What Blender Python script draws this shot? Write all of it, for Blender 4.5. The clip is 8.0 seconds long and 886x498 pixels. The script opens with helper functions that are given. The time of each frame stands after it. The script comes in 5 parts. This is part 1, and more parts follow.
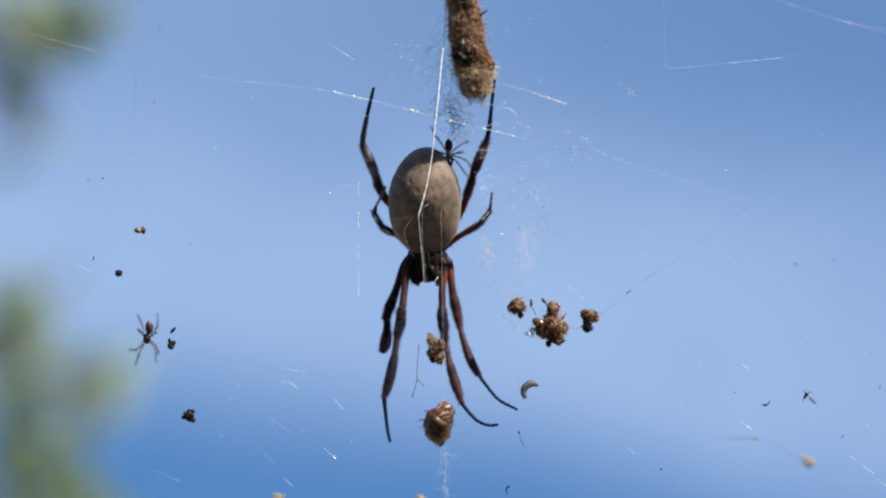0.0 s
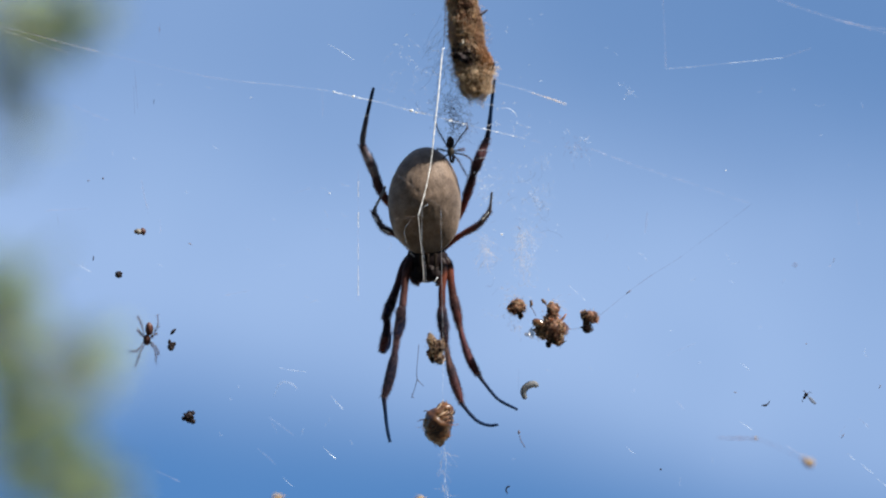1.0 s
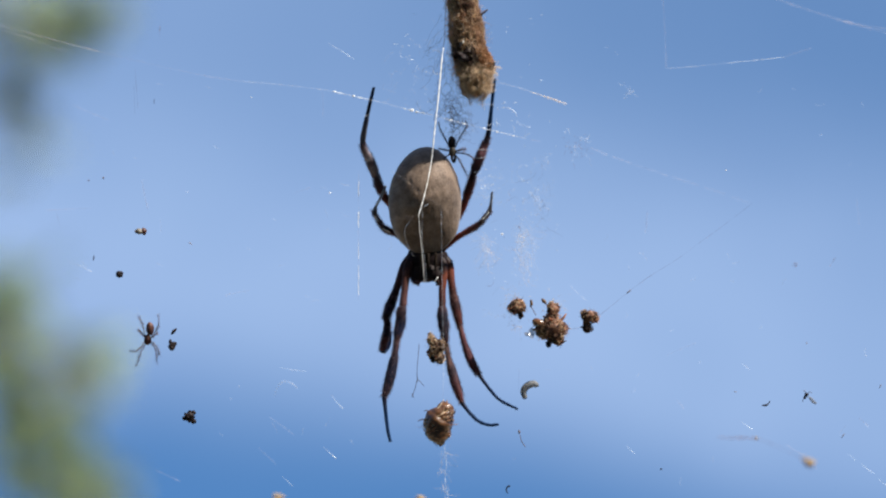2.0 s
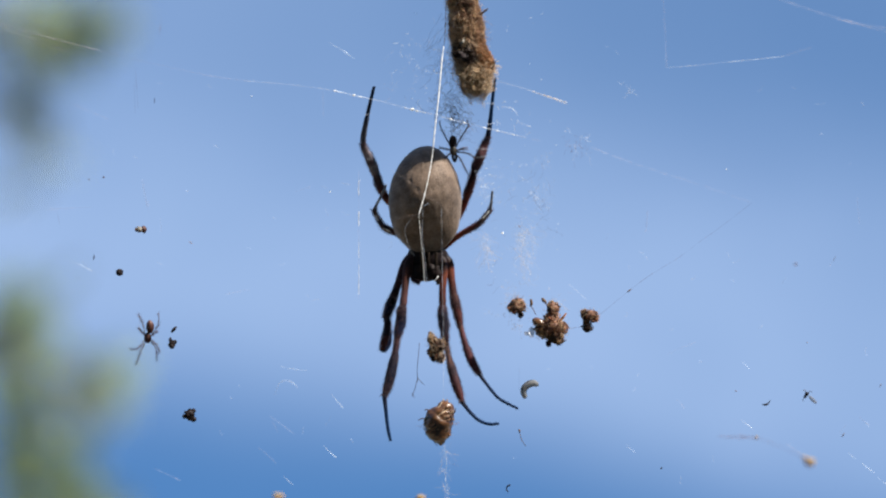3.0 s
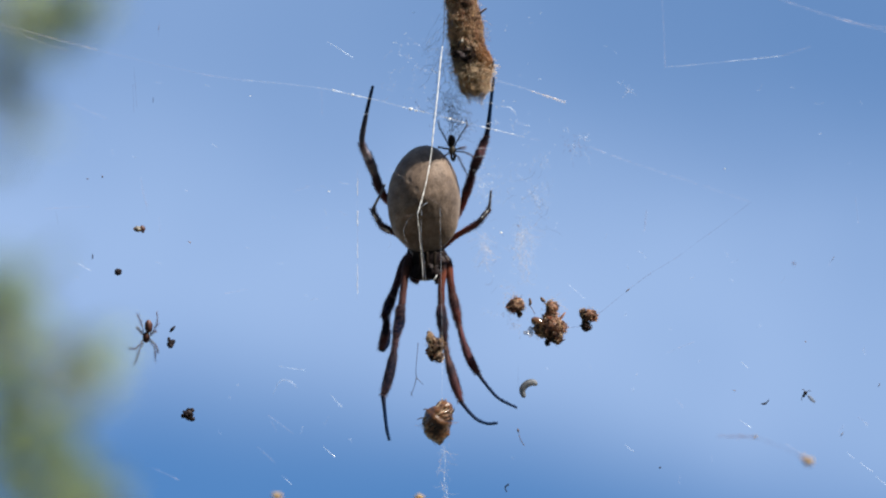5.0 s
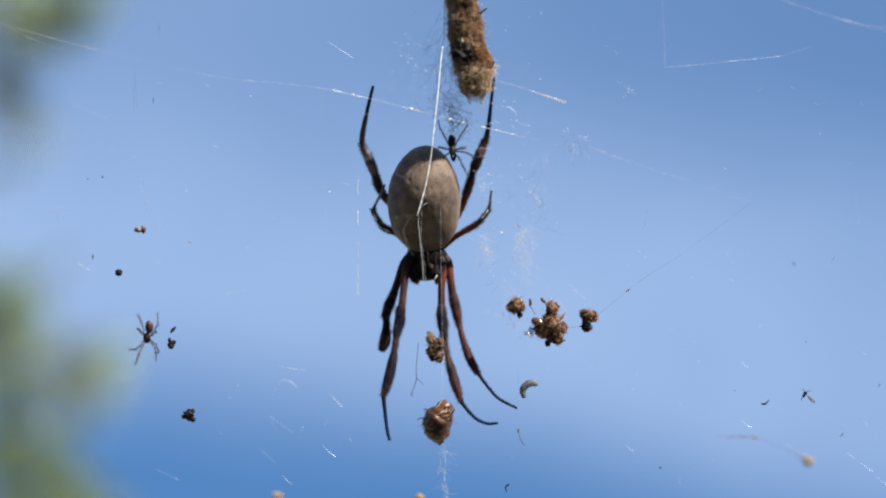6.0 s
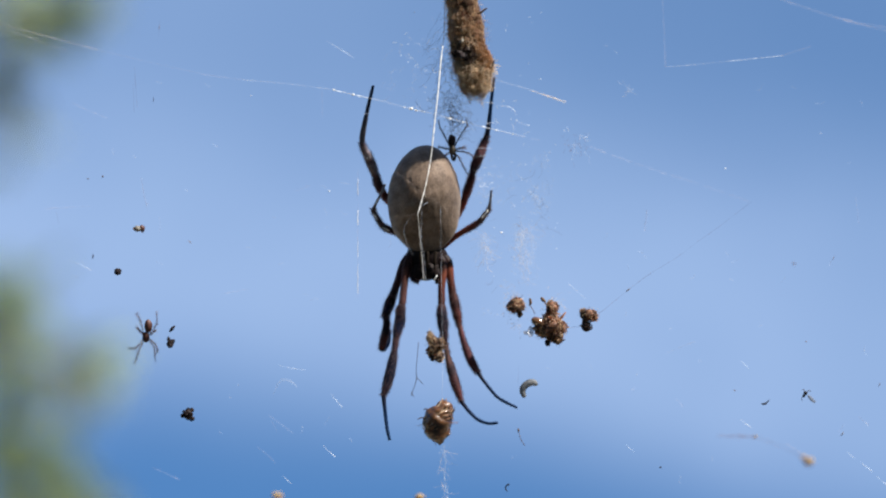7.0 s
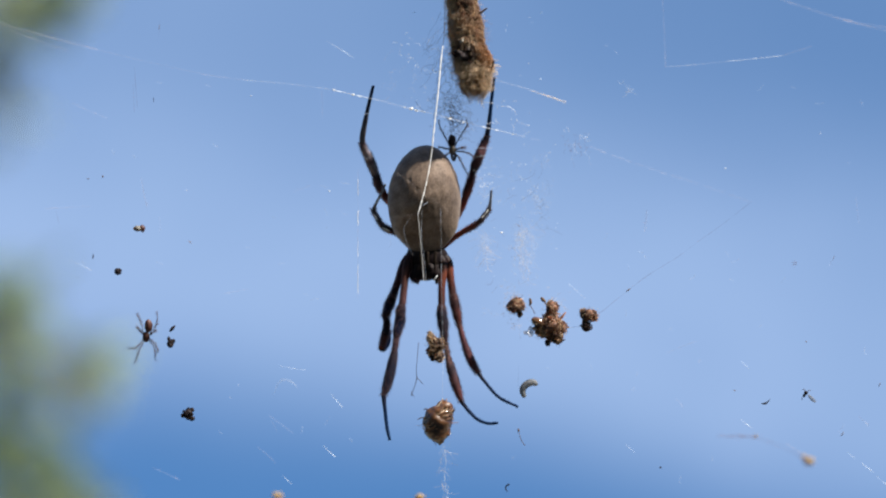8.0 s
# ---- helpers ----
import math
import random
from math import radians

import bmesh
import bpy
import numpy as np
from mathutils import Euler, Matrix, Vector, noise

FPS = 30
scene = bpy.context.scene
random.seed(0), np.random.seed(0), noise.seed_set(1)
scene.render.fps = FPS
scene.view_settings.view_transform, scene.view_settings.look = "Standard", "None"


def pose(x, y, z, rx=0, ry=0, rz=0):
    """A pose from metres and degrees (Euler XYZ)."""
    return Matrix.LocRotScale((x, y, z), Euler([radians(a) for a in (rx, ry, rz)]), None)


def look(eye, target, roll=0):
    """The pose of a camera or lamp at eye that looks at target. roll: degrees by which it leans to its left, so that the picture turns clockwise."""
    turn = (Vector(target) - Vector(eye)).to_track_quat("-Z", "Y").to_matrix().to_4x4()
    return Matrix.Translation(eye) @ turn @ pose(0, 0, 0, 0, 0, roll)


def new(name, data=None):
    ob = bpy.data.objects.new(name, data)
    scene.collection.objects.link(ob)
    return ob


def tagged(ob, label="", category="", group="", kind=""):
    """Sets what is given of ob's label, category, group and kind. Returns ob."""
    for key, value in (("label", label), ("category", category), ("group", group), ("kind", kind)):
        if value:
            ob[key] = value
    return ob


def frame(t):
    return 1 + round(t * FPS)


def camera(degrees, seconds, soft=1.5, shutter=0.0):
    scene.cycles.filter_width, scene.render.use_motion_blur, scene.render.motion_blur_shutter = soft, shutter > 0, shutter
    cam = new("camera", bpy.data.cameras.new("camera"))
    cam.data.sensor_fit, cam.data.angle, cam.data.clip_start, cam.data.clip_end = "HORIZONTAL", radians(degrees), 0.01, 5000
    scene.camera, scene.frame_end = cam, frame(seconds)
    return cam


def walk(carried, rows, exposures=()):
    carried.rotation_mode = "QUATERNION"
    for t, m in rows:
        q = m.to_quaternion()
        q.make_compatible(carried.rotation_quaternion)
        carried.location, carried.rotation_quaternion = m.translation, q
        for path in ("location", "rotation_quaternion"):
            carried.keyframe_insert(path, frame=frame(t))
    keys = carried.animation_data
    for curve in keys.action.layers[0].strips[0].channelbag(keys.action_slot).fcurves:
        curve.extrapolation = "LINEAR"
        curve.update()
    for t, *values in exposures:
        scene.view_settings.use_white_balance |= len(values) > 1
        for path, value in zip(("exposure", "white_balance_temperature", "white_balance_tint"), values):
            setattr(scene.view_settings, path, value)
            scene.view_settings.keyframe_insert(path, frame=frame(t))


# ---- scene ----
# The web is laid square to the line of sight; plan units are camera-view pixels: u to the right, v downward,
# d towards the camera, one unit = 0.115 mm, (784, 441) in the middle of the web.
UNIT = 0.000115
FOV = 14.0
DIST = 784 * UNIT / math.tan(radians(FOV / 2))
PITCH = 38.0
STAND = pose(0, 0, 1.6, 90 + PITCH, 0, 0)
WEB = STAND @ Matrix.Translation((0, 0, -DIST))
UNIT_TURN = math.degrees(UNIT / DIST)

cam = camera(FOV, 8.0, soft=2.15)
cam.data.dof.use_dof = True
cam.data.dof.focus_distance = DIST + 0.0015
cam.data.dof.aperture_fstop = 9.2

# hand tremble: seconds, shift to the right, shift down (units of the web)
TREMBLE = [(0.0, 0.6, 2.9), (0.5, -0.2, 3.0), (1.0, 0.3, 3.1), (1.5, 0.5, 3.0), (2.2, 1.0, 2.2), (3.0, 1.3, 0.9),
           (3.5, 0.3, 0.1), (4.0, 0.0, 0.0), (4.5, -1.1, 0.0), (5.2, -0.9, 0.0), (6.0, -0.6, 0.1), (6.5, -0.5, 0.0),
           (7.0, -0.4, -0.4), (7.5, -0.2, -0.2), (8.0, -0.2, -0.3)]
walk(cam, [(t, STAND @ pose(0, 0, 0, dy * UNIT_TURN, dx * UNIT_TURN, 0)) for t, dx, dy in TREMBLE],
     exposures=((0, 1.2), (8, 1.2)))

# ---------------------------------------------------------------- light
SUN_WAY = (STAND.to_3x3() @ Vector((0.56, 0.81, 0.17))).normalized()
sun_data = bpy.data.lights.new("sun", "SUN")
sun_data.energy, sun_data.angle, sun_data.color = 4.8, radians(0.5), (1.0, 0.94, 0.85)
sun = new("sun", sun_data)
sun.matrix_world = look(SUN_WAY * 20, (0, 0, 0))

world = bpy.data.worlds.new("sky")
scene.world = world
world.use_nodes = True


def node(tree, kind, inputs=(), operation="", data_type=""):
    n = tree.nodes.new(kind)
    if operation:
        n.operation = operation
    if data_type:
        n.data_type = data_type
    for key, value in dict(inputs).items():
        if isinstance(value, bpy.types.NodeSocket):
            tree.links.new(value, n.inputs[key])
        else:
            n.inputs[key].default_value = value
    return n


def ramp(tree, fac, stops, smooth="EASE"):
    n = tree.nodes.new("ShaderNodeValToRGB")
    n.color_ramp.interpolation = smooth
    while len(n.color_ramp.elements) < len(stops):
        n.color_ramp.elements.new(0.5)
    for e, (p, c) in zip(n.color_ramp.elements, stops):
        e.position = p
        e.color = (c, c, c, 1) if isinstance(c, (int, float)) else (*c, 1)
    tree.links.new(fac, n.inputs[0])
    return n.outputs[0]


def math_node(tree, op, a, b=0.0, c=0.0, clamp=False):
    n = tree.nodes.new("ShaderNodeMath")
    n.operation, n.use_clamp = op, clamp
    for i, value in enumerate((a, b, c)):
        if isinstance(value, bpy.types.NodeSocket):
            tree.links.new(value, n.inputs[i])
        else:
            n.inputs[i].default_value = value
    return n.outputs[0]


def build_sky():
    t = world.node_tree
    t.nodes.clear()
    sky = node(t, "ShaderNodeTexSky")
    sky.sky_type, sky.sun_disc = "NISHITA", False
    sky.sun_elevation = math.asin(SUN_WAY.z)
    sky.sun_rotation = math.atan2(SUN_WAY.x, SUN_WAY.y)
    sky.air_density, sky.dust_density, sky.ozone_density = 1.0, 0.0, 3.0
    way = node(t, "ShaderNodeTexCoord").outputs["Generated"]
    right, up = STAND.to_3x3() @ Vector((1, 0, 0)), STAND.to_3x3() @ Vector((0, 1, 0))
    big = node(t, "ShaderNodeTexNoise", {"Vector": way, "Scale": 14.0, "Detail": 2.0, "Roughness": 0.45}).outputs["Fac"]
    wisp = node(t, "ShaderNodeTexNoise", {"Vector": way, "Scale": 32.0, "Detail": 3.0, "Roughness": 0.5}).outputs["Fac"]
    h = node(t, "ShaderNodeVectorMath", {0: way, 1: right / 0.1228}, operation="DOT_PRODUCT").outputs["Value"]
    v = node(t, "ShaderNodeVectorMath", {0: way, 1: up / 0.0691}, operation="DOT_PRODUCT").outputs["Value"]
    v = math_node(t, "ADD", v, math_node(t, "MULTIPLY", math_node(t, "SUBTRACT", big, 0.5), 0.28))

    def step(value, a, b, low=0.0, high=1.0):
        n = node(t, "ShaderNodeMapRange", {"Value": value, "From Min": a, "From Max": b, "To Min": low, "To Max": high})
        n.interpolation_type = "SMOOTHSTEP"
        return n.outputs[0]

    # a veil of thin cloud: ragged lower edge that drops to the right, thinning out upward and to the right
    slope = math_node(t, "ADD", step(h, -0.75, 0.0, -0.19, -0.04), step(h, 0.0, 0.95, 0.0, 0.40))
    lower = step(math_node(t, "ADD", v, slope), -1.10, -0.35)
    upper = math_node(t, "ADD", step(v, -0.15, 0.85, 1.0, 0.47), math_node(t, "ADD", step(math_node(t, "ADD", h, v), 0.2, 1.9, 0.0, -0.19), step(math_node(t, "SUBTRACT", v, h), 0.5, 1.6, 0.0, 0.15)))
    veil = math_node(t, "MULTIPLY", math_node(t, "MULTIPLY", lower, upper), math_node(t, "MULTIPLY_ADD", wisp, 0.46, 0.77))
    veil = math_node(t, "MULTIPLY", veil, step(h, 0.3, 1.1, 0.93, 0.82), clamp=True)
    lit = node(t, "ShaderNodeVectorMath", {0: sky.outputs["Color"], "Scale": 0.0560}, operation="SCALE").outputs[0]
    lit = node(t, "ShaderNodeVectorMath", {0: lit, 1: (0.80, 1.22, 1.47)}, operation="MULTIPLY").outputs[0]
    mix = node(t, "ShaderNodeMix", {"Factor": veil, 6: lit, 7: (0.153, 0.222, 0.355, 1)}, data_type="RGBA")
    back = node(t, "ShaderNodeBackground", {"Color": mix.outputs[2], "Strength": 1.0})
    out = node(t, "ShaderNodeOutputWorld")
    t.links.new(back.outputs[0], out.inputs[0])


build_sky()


# ---------------------------------------------------------------- materials
def material(name, dark, light, scale, rough=0.7, bump=0.2, bump_scale=None, spread=(0.3, 0.7), fine=6.0,
             through_light=0.0, sheen=0.0, per_piece=0.0, specular=0.4, coat=0.0):
    """Two colours mixed by a coarse and a fine noise, with fine relief; scale is in cycles a metre."""
    m = bpy.data.materials.new(name)
    m.use_nodes = True
    t = m.node_tree
    bsdf = t.nodes["Principled BSDF"]
    where = node(t, "ShaderNodeTexCoord").outputs["Object"]
    coarse = node(t, "ShaderNodeTexNoise", {"Vector": where, "Scale": scale, "Detail": 3.0}).outputs["Fac"]
    grain = node(t, "ShaderNodeTexNoise", {"Vector": where, "Scale": scale * fine, "Detail": 4.0}).outputs["Fac"]
    both = math_node(t, "ADD", math_node(t, "MULTIPLY", coarse, 0.55), math_node(t, "MULTIPLY", grain, 0.45))
    if per_piece:
        rnd = node(t, "ShaderNodeNewGeometry").outputs["Random Per Island"]
        both = math_node(t, "ADD", both, math_node(t, "MULTIPLY", math_node(t, "SUBTRACT", rnd, 0.5), per_piece))
    colour = ramp(t, both, [(spread[0], dark), (spread[1], light)], "LINEAR")
    t.links.new(colour, bsdf.inputs["Base Color"])
    bsdf.inputs["Roughness"].default_value = rough
    bsdf.inputs["Specular IOR Level"].default_value = specular
    bsdf.inputs["Sheen Weight"].default_value = sheen
    bsdf.inputs["Coat Weight"].default_value = coat
    if bump:
        relief = node(t, "ShaderNodeBump", {"Height": grain, "Strength": bump, "Distance": 0.25 / (scale * fine)})
        t.links.new(relief.outputs[0], bsdf.inputs["Normal"])
    if through_light:
        trans = node(t, "ShaderNodeBsdfTranslucent", {"Color": colour})
        mixed = node(t, "ShaderNodeMixShader", {0: through_light, 1: bsdf.outputs[0], 2: trans.outputs[0]})
        t.links.new(mixed.outputs[0], t.nodes["Material Output"].inputs[0])
    return m


def silk_material(name, colour, rough=0.25, clear=0.0, shine=0.8, through_light=0.45, sparkle=0.6):
    m = bpy.data.materials.new(name)
    m.use_nodes = True
    t = m.node_tree
    bsdf = t.nodes["Principled BSDF"]
    where = node(t, "ShaderNodeTexCoord").outputs["Object"]
    beads = node(t, "ShaderNodeTexNoise", {"Vector": where, "Scale": 900.0, "Detail": 3.0}).outputs["Fac"]
    tone = ramp(t, beads, [(0.35, tuple(c * 0.85 for c in colour)), (0.65, colour)], "LINEAR")
    t.links.new(tone, bsdf.inputs["Base Color"])
    bsdf.inputs["Roughness"].default_value = rough
    bsdf.inputs["Specular IOR Level"].default_value = shine
    bsdf.inputs["Sheen Weight"].default_value = 0.5 * shine
    bsdf.inputs["Coat Weight"].default_value = 0.6 * shine
    bsdf.inputs["Coat Roughness"].default_value = 0.15
    trans = node(t, "ShaderNodeBsdfTranslucent", {"Color": tone})
    mixed = node(t, "ShaderNodeMixShader", {0: through_light, 1: bsdf.outputs[0], 2: trans.outputs[0]})
    last = mixed.outputs[0]
    if clear:
        # a strand much finer than its tube lets most of the sky through; clearness varies to imitate glints
        long = node(t, "ShaderNodeTexNoise", {"Vector": where, "Scale": 130.0, "Detail": 2.0}).outputs["Fac"]
        short = node(t, "ShaderNodeTexNoise", {"Vector": where, "Scale": 900.0, "Detail": 2.0}).outputs["Fac"]
        both = math_node(t, "ADD", math_node(t, "MULTIPLY", long, 0.5), math_node(t, "MULTIPLY", short, 0.5))
        play = sparkle * (1 - clear)
        gaps = ramp(t, both, [(0.36, min(1.0, clear + play)), (0.5, clear), (0.66, max(0.0, clear - 2.0 * play))], "LINEAR")
        glass = node(t, "ShaderNodeBsdfTransparent")
        last = node(t, "ShaderNodeMixShader", {0: gaps, 1: last, 2: glass.outputs[0]}).outputs[0]
    t.links.new(last, t.nodes["Material Output"].inputs[0])
    return m


def banded(name, stops, rough=0.6, specular=0.05, through_light=0.0):
    """Skin whose colour changes along a leg segment, mottled, with fine relief."""
    m = bpy.data.materials.new(name)
    m.use_nodes = True
    t = m.node_tree
    bsdf = t.nodes["Principled BSDF"]
    where = node(t, "ShaderNodeTexCoord").outputs["Object"]
    along = t.nodes.new("ShaderNodeAttribute")
    along.attribute_name = "along"
    coarse = node(t, "ShaderNodeTexNoise", {"Vector": where, "Scale": 420.0, "Detail": 3.0}).outputs["Fac"]
    grain = node(t, "ShaderNodeTexNoise", {"Vector": where, "Scale": 2600.0, "Detail": 3.0}).outputs["Fac"]
    place = math_node(t, "ADD", along.outputs["Fac"], math_node(t, "MULTIPLY", math_node(t, "SUBTRACT", coarse, 0.5), 0.35))
    colour = ramp(t, place, stops, "EASE")
    worn = math_node(t, "ADD", math_node(t, "MULTIPLY", coarse, 0.9), math_node(t, "MULTIPLY_ADD", grain, 0.9, 0.1))
    shade = node(t, "ShaderNodeVectorMath", {0: colour, "Scale": worn}, operation="SCALE").outputs[0]
    t.links.new(shade, bsdf.inputs["Base Color"])
    bsdf.inputs["Roughness"].default_value = rough
    bsdf.inputs["Specular IOR Level"].default_value = specular
    relief = node(t, "ShaderNodeBump", {"Height": grain, "Strength": 0.35, "Distance": 0.0001})
    t.links.new(relief.outputs[0], bsdf.inputs["Normal"])
    if through_light:
        trans = node(t, "ShaderNodeBsdfTranslucent", {"Color": shade})
        mixed = node(t, "ShaderNodeMixShader", {0: through_light, 1: bsdf.outputs[0], 2: trans.outputs[0]})
        t.links.new(mixed.outputs[0], t.nodes["Material Output"].inputs[0])
    return m


ABDOMEN = material("abdomen_skin", (0.069, 0.044, 0.029), (0.200, 0.144, 0.108), 420, rough=0.66, bump=0.9, fine=7, sheen=0.12,
                   spread=(0.36, 0.66), specular=0.3)
CARAPACE = material("carapace", (0.007, 0.005, 0.0065), (0.020, 0.014, 0.014), 500, rough=0.55, specular=0.06, bump=0.3)
PALE_HAIR = material("pale_hair", (0.010, 0.007, 0.006), (0.028, 0.021, 0.016), 900, rough=0.8, bump=0.4, through_light=0.1, specular=0.05)
# paler than the legs, so that the fringe looks rimmed by sun
BRISTLE = material("bristle", (0.050, 0.031, 0.036), (0.24, 0.145, 0.145), 300, rough=0.4, bump=0, through_light=0.5, per_piece=0.6)
# hind and third leg tones are raised to offset shade and carry highlights
NAVY, INK, PLUM, BROWN, RUST_RED = ((0.004, 0.010, 0.031), (0.0075, 0.006, 0.011), (0.050, 0.025, 0.029), (0.066, 0.029, 0.025),
                                    (0.092, 0.023, 0.014))
LEG_DARK = banded("leg_dark", [(0, INK), (0.5, (0.020, 0.014, 0.018)), (1, INK)])
FEMUR_BROWN = banded("femur_brown", [(0, INK), (0.2, (0.030, 0.018, 0.020)), (0.5, BROWN), (1, (0.070, 0.034, 0.034))])
FEMUR_DARK = banded("femur_dark", [(0, INK), (0.5, (0.042, 0.022, 0.025)), (1, (0.022, 0.014, 0.018))])
FEMUR_ORANGE = banded("femur_orange", [(0, INK), (0.32, (0.022, 0.010, 0.009)), (0.48, (0.165, 0.047, 0.027)), (0.78, (0.088, 0.026, 0.020)), (1, BROWN)], 0.48, 0.15, 0.3)
FEMUR_BRIGHT = banded("femur_bright", [(0, BROWN), (0.4, (0.26, 0.062, 0.030)), (0.8, (0.24, 0.070, 0.052)), (1, (0.15, 0.045, 0.038))], 0.48, 0.15, 0.4)
KNEE_INK = banded("knee_ink", [(0, (0.030, 0.018, 0.022)), (0.3, INK), (0.7, NAVY), (1, (0.035, 0.020, 0.022))])
KNEE_SLATE = banded("knee_slate", [(0, PLUM), (0.3, (0.016, 0.018, 0.030)), (0.7, (0.022, 0.018, 0.026)), (1, PLUM)])
KNEE_RUST = banded("knee_rust", [(0, BROWN), (0.35, (0.032, 0.016, 0.018)), (0.75, (0.075, 0.024, 0.021)), (1, RUST_RED)])
KNEE_RED = banded("knee_red", [(0, (0.24, 0.068, 0.046)), (0.5, (0.20, 0.068, 0.058)), (1, (0.17, 0.090, 0.092))], 0.45, 0.2, 0.4)
FEMUR_RED = banded("femur_red", [(0, BROWN), (0.45, (0.24, 0.062, 0.032)), (1, (0.26, 0.074, 0.048))], 0.45, 0.2, 0.45)
KNEE_BURNT = banded("knee_burnt", [(0, (0.19, 0.058, 0.042)), (0.4, (0.090, 0.032, 0.030)), (1, (0.020, 0.012, 0.016))])
KNEE_PLUM = banded("knee_plum", [(0, (0.17, 0.050, 0.034)), (0.35, (0.12, 0.062, 0.066)), (1, (0.12, 0.080, 0.090))])
KNEE_VIOLET = banded("knee_violet", [(0, (0.10, 0.046, 0.044)), (0.5, (0.055, 0.034, 0.042)), (1, (0.090, 0.070, 0.082))], 0.4, 0.3)
TIBIA_INK = banded("tibia_ink", [(0, PLUM), (0.3, (0.016, 0.013, 0.020)), (0.7, (0.006, 0.008, 0.018)), (1, (0.018, 0.013, 0.020))])
TIBIA_TIP = banded("tibia_tip", [(0, INK), (0.45, (0.020, 0.014, 0.018)), (0.75, (0.10, 0.036, 0.028)), (1, (0.13, 0.045, 0.036))])
TIBIA_BLUSH = banded("tibia_blush", [(0, (0.20, 0.13, 0.115)), (0.25, (0.125, 0.068, 0.062)), (0.45, (0.036, 0.026, 0.034)), (0.75, (0.062, 0.027, 0.030)), (1, (0.085, 0.029, 0.029))])
TIBIA_RUST = banded("tibia_rust", [(0, (0.10, 0.046, 0.040)), (0.3, (0.075, 0.030, 0.034)), (0.55, (0.066, 0.027, 0.031)), (0.9, (0.095, 0.031, 0.030)), (1, BROWN)])
TIBIA_SLATE = banded("tibia_slate", [(0, (0.115, 0.075, 0.085)), (0.3, (0.22, 0.185, 0.20)), (0.5, (0.085, 0.066, 0.078)), (0.75, (0.20, 0.17, 0.19)), (1, (0.065, 0.048, 0.058))])
TIBIA_BLACK = banded("tibia_black", [(0, (0.026, 0.017, 0.022)), (0.4, (0.070, 0.036, 0.044)), (0.7, (0.095, 0.046, 0.052)), (1, (0.022, 0.020, 0.030))])
TIBIA_PALE = banded("tibia_pale", [(0, (0.10, 0.050, 0.050)), (0.5, (0.36, 0.27, 0.265)), (1, (0.20, 0.155, 0.16))], 0.3, 0.5, 0.4)
TARSUS = banded("tarsus", [(0, (0.016, 0.017, 0.030)), (0.4, (0.007, 0.021, 0.060)), (1, (0.007, 0.021, 0.060))], 0.5, 0.05)
TARSUS_SLATE = banded("tarsus_slate", [(0, (0.090, 0.086, 0.105)), (0.3, (0.065, 0.066, 0.085)), (0.6, (0.018, 0.023, 0.042)), (1, NAVY)], 0.5, 0.05)
TARSUS_PALE = banded("tarsus_pale", [(0, (0.26, 0.23, 0.24)), (0.6, (0.21, 0.21, 0.24)), (1, (0.13, 0.14, 0.18))], 0.4, 0.3, 0.4)
PALE_LEG = material("pale_leg", (0.13, 0.10, 0.10), (0.30, 0.24, 0.235), 700, rough=0.5, bump=0.2, through_light=0.45)
HUSK = material("dry_husk", (0.090, 0.037, 0.025), (0.57, 0.315, 0.205), 600, rough=0.5, bump=0.8, fine=4, per_piece=0.5,
                spread=(0.36, 0.68), through_light=0.6)
BARK_BIT = material("bark_bit", (0.022, 0.013, 0.008), (0.14, 0.080, 0.046), 500, rough=0.8, bump=0.6, per_piece=0.3)
STRAW = material("straw_fibre", (0.33, 0.225, 0.135), (0.76, 0.56, 0.37), 300, rough=0.6, bump=0.3, through_light=0.6, per_piece=0.28)
FUZZ = material("brown_fuzz", (0.085, 0.050, 0.031), (0.37, 0.235, 0.145), 300, rough=0.6, bump=0.2, through_light=0.35, per_piece=0.6)
RUST_FIBRE = material("rust_fibre", (0.125, 0.060, 0.041), (0.46, 0.26, 0.17), 300, rough=0.6, bump=0.2, through_light=0.6, per_piece=0.28)
DARK_FIBRE = material("dark_fibre", (0.014, 0.009, 0.007), (0.090, 0.048, 0.034), 300, rough=0.6, bump=0.2, through_light=0.2, per_piece=0.28)
PALE_FIBRE = material("pale_fibre", (0.53, 0.42, 0.30), (0.90, 0.77, 0.60), 300, rough=0.5, bump=0.2, through_light=0.6, per_piece=0.28)
AMBER = material("amber_scrap", (0.26, 0.125, 0.058), (0.62, 0.37, 0.19), 350, rough=0.4, bump=0.4, through_light=0.6, per_piece=0.28)
SHELL = material("amber_shell", (0.10, 0.046, 0.018), (0.42, 0.235, 0.105), 350, rough=0.22, bump=0.2, through_light=0.25, specular=0.7, coat=0.4)
TAIL = material("amber_tail", (0.060, 0.024, 0.010), (0.24, 0.10, 0.040), 260, rough=0.28, bump=0.3, through_light=0.45, specular=0.6, coat=0.4)
BEETLE = material("beetle_husk", (0.026, 0.012, 0.007), (0.20, 0.088, 0.036), 330, rough=0.3, bump=0.6, through_light=0.3, specular=0.6, coat=0.3, spread=(0.36, 0.68))
GLOSS = material("glossy_shell", (0.040, 0.016, 0.006), (0.14, 0.062, 0.020), 300, rough=0.20, bump=0.0, specular=0.9, coat=0.8)
LARVA = material("larva_skin", (0.27, 0.275, 0.285), (0.37, 0.38, 0.395), 500, rough=0.6, bump=0.1, through_light=0.65, specular=0.2)
BODY_RUST = material("rusty_skin", (0.045, 0.018, 0.015), (0.125, 0.050, 0.038), 700, rough=0.5, bump=0.3, through_light=0.2)
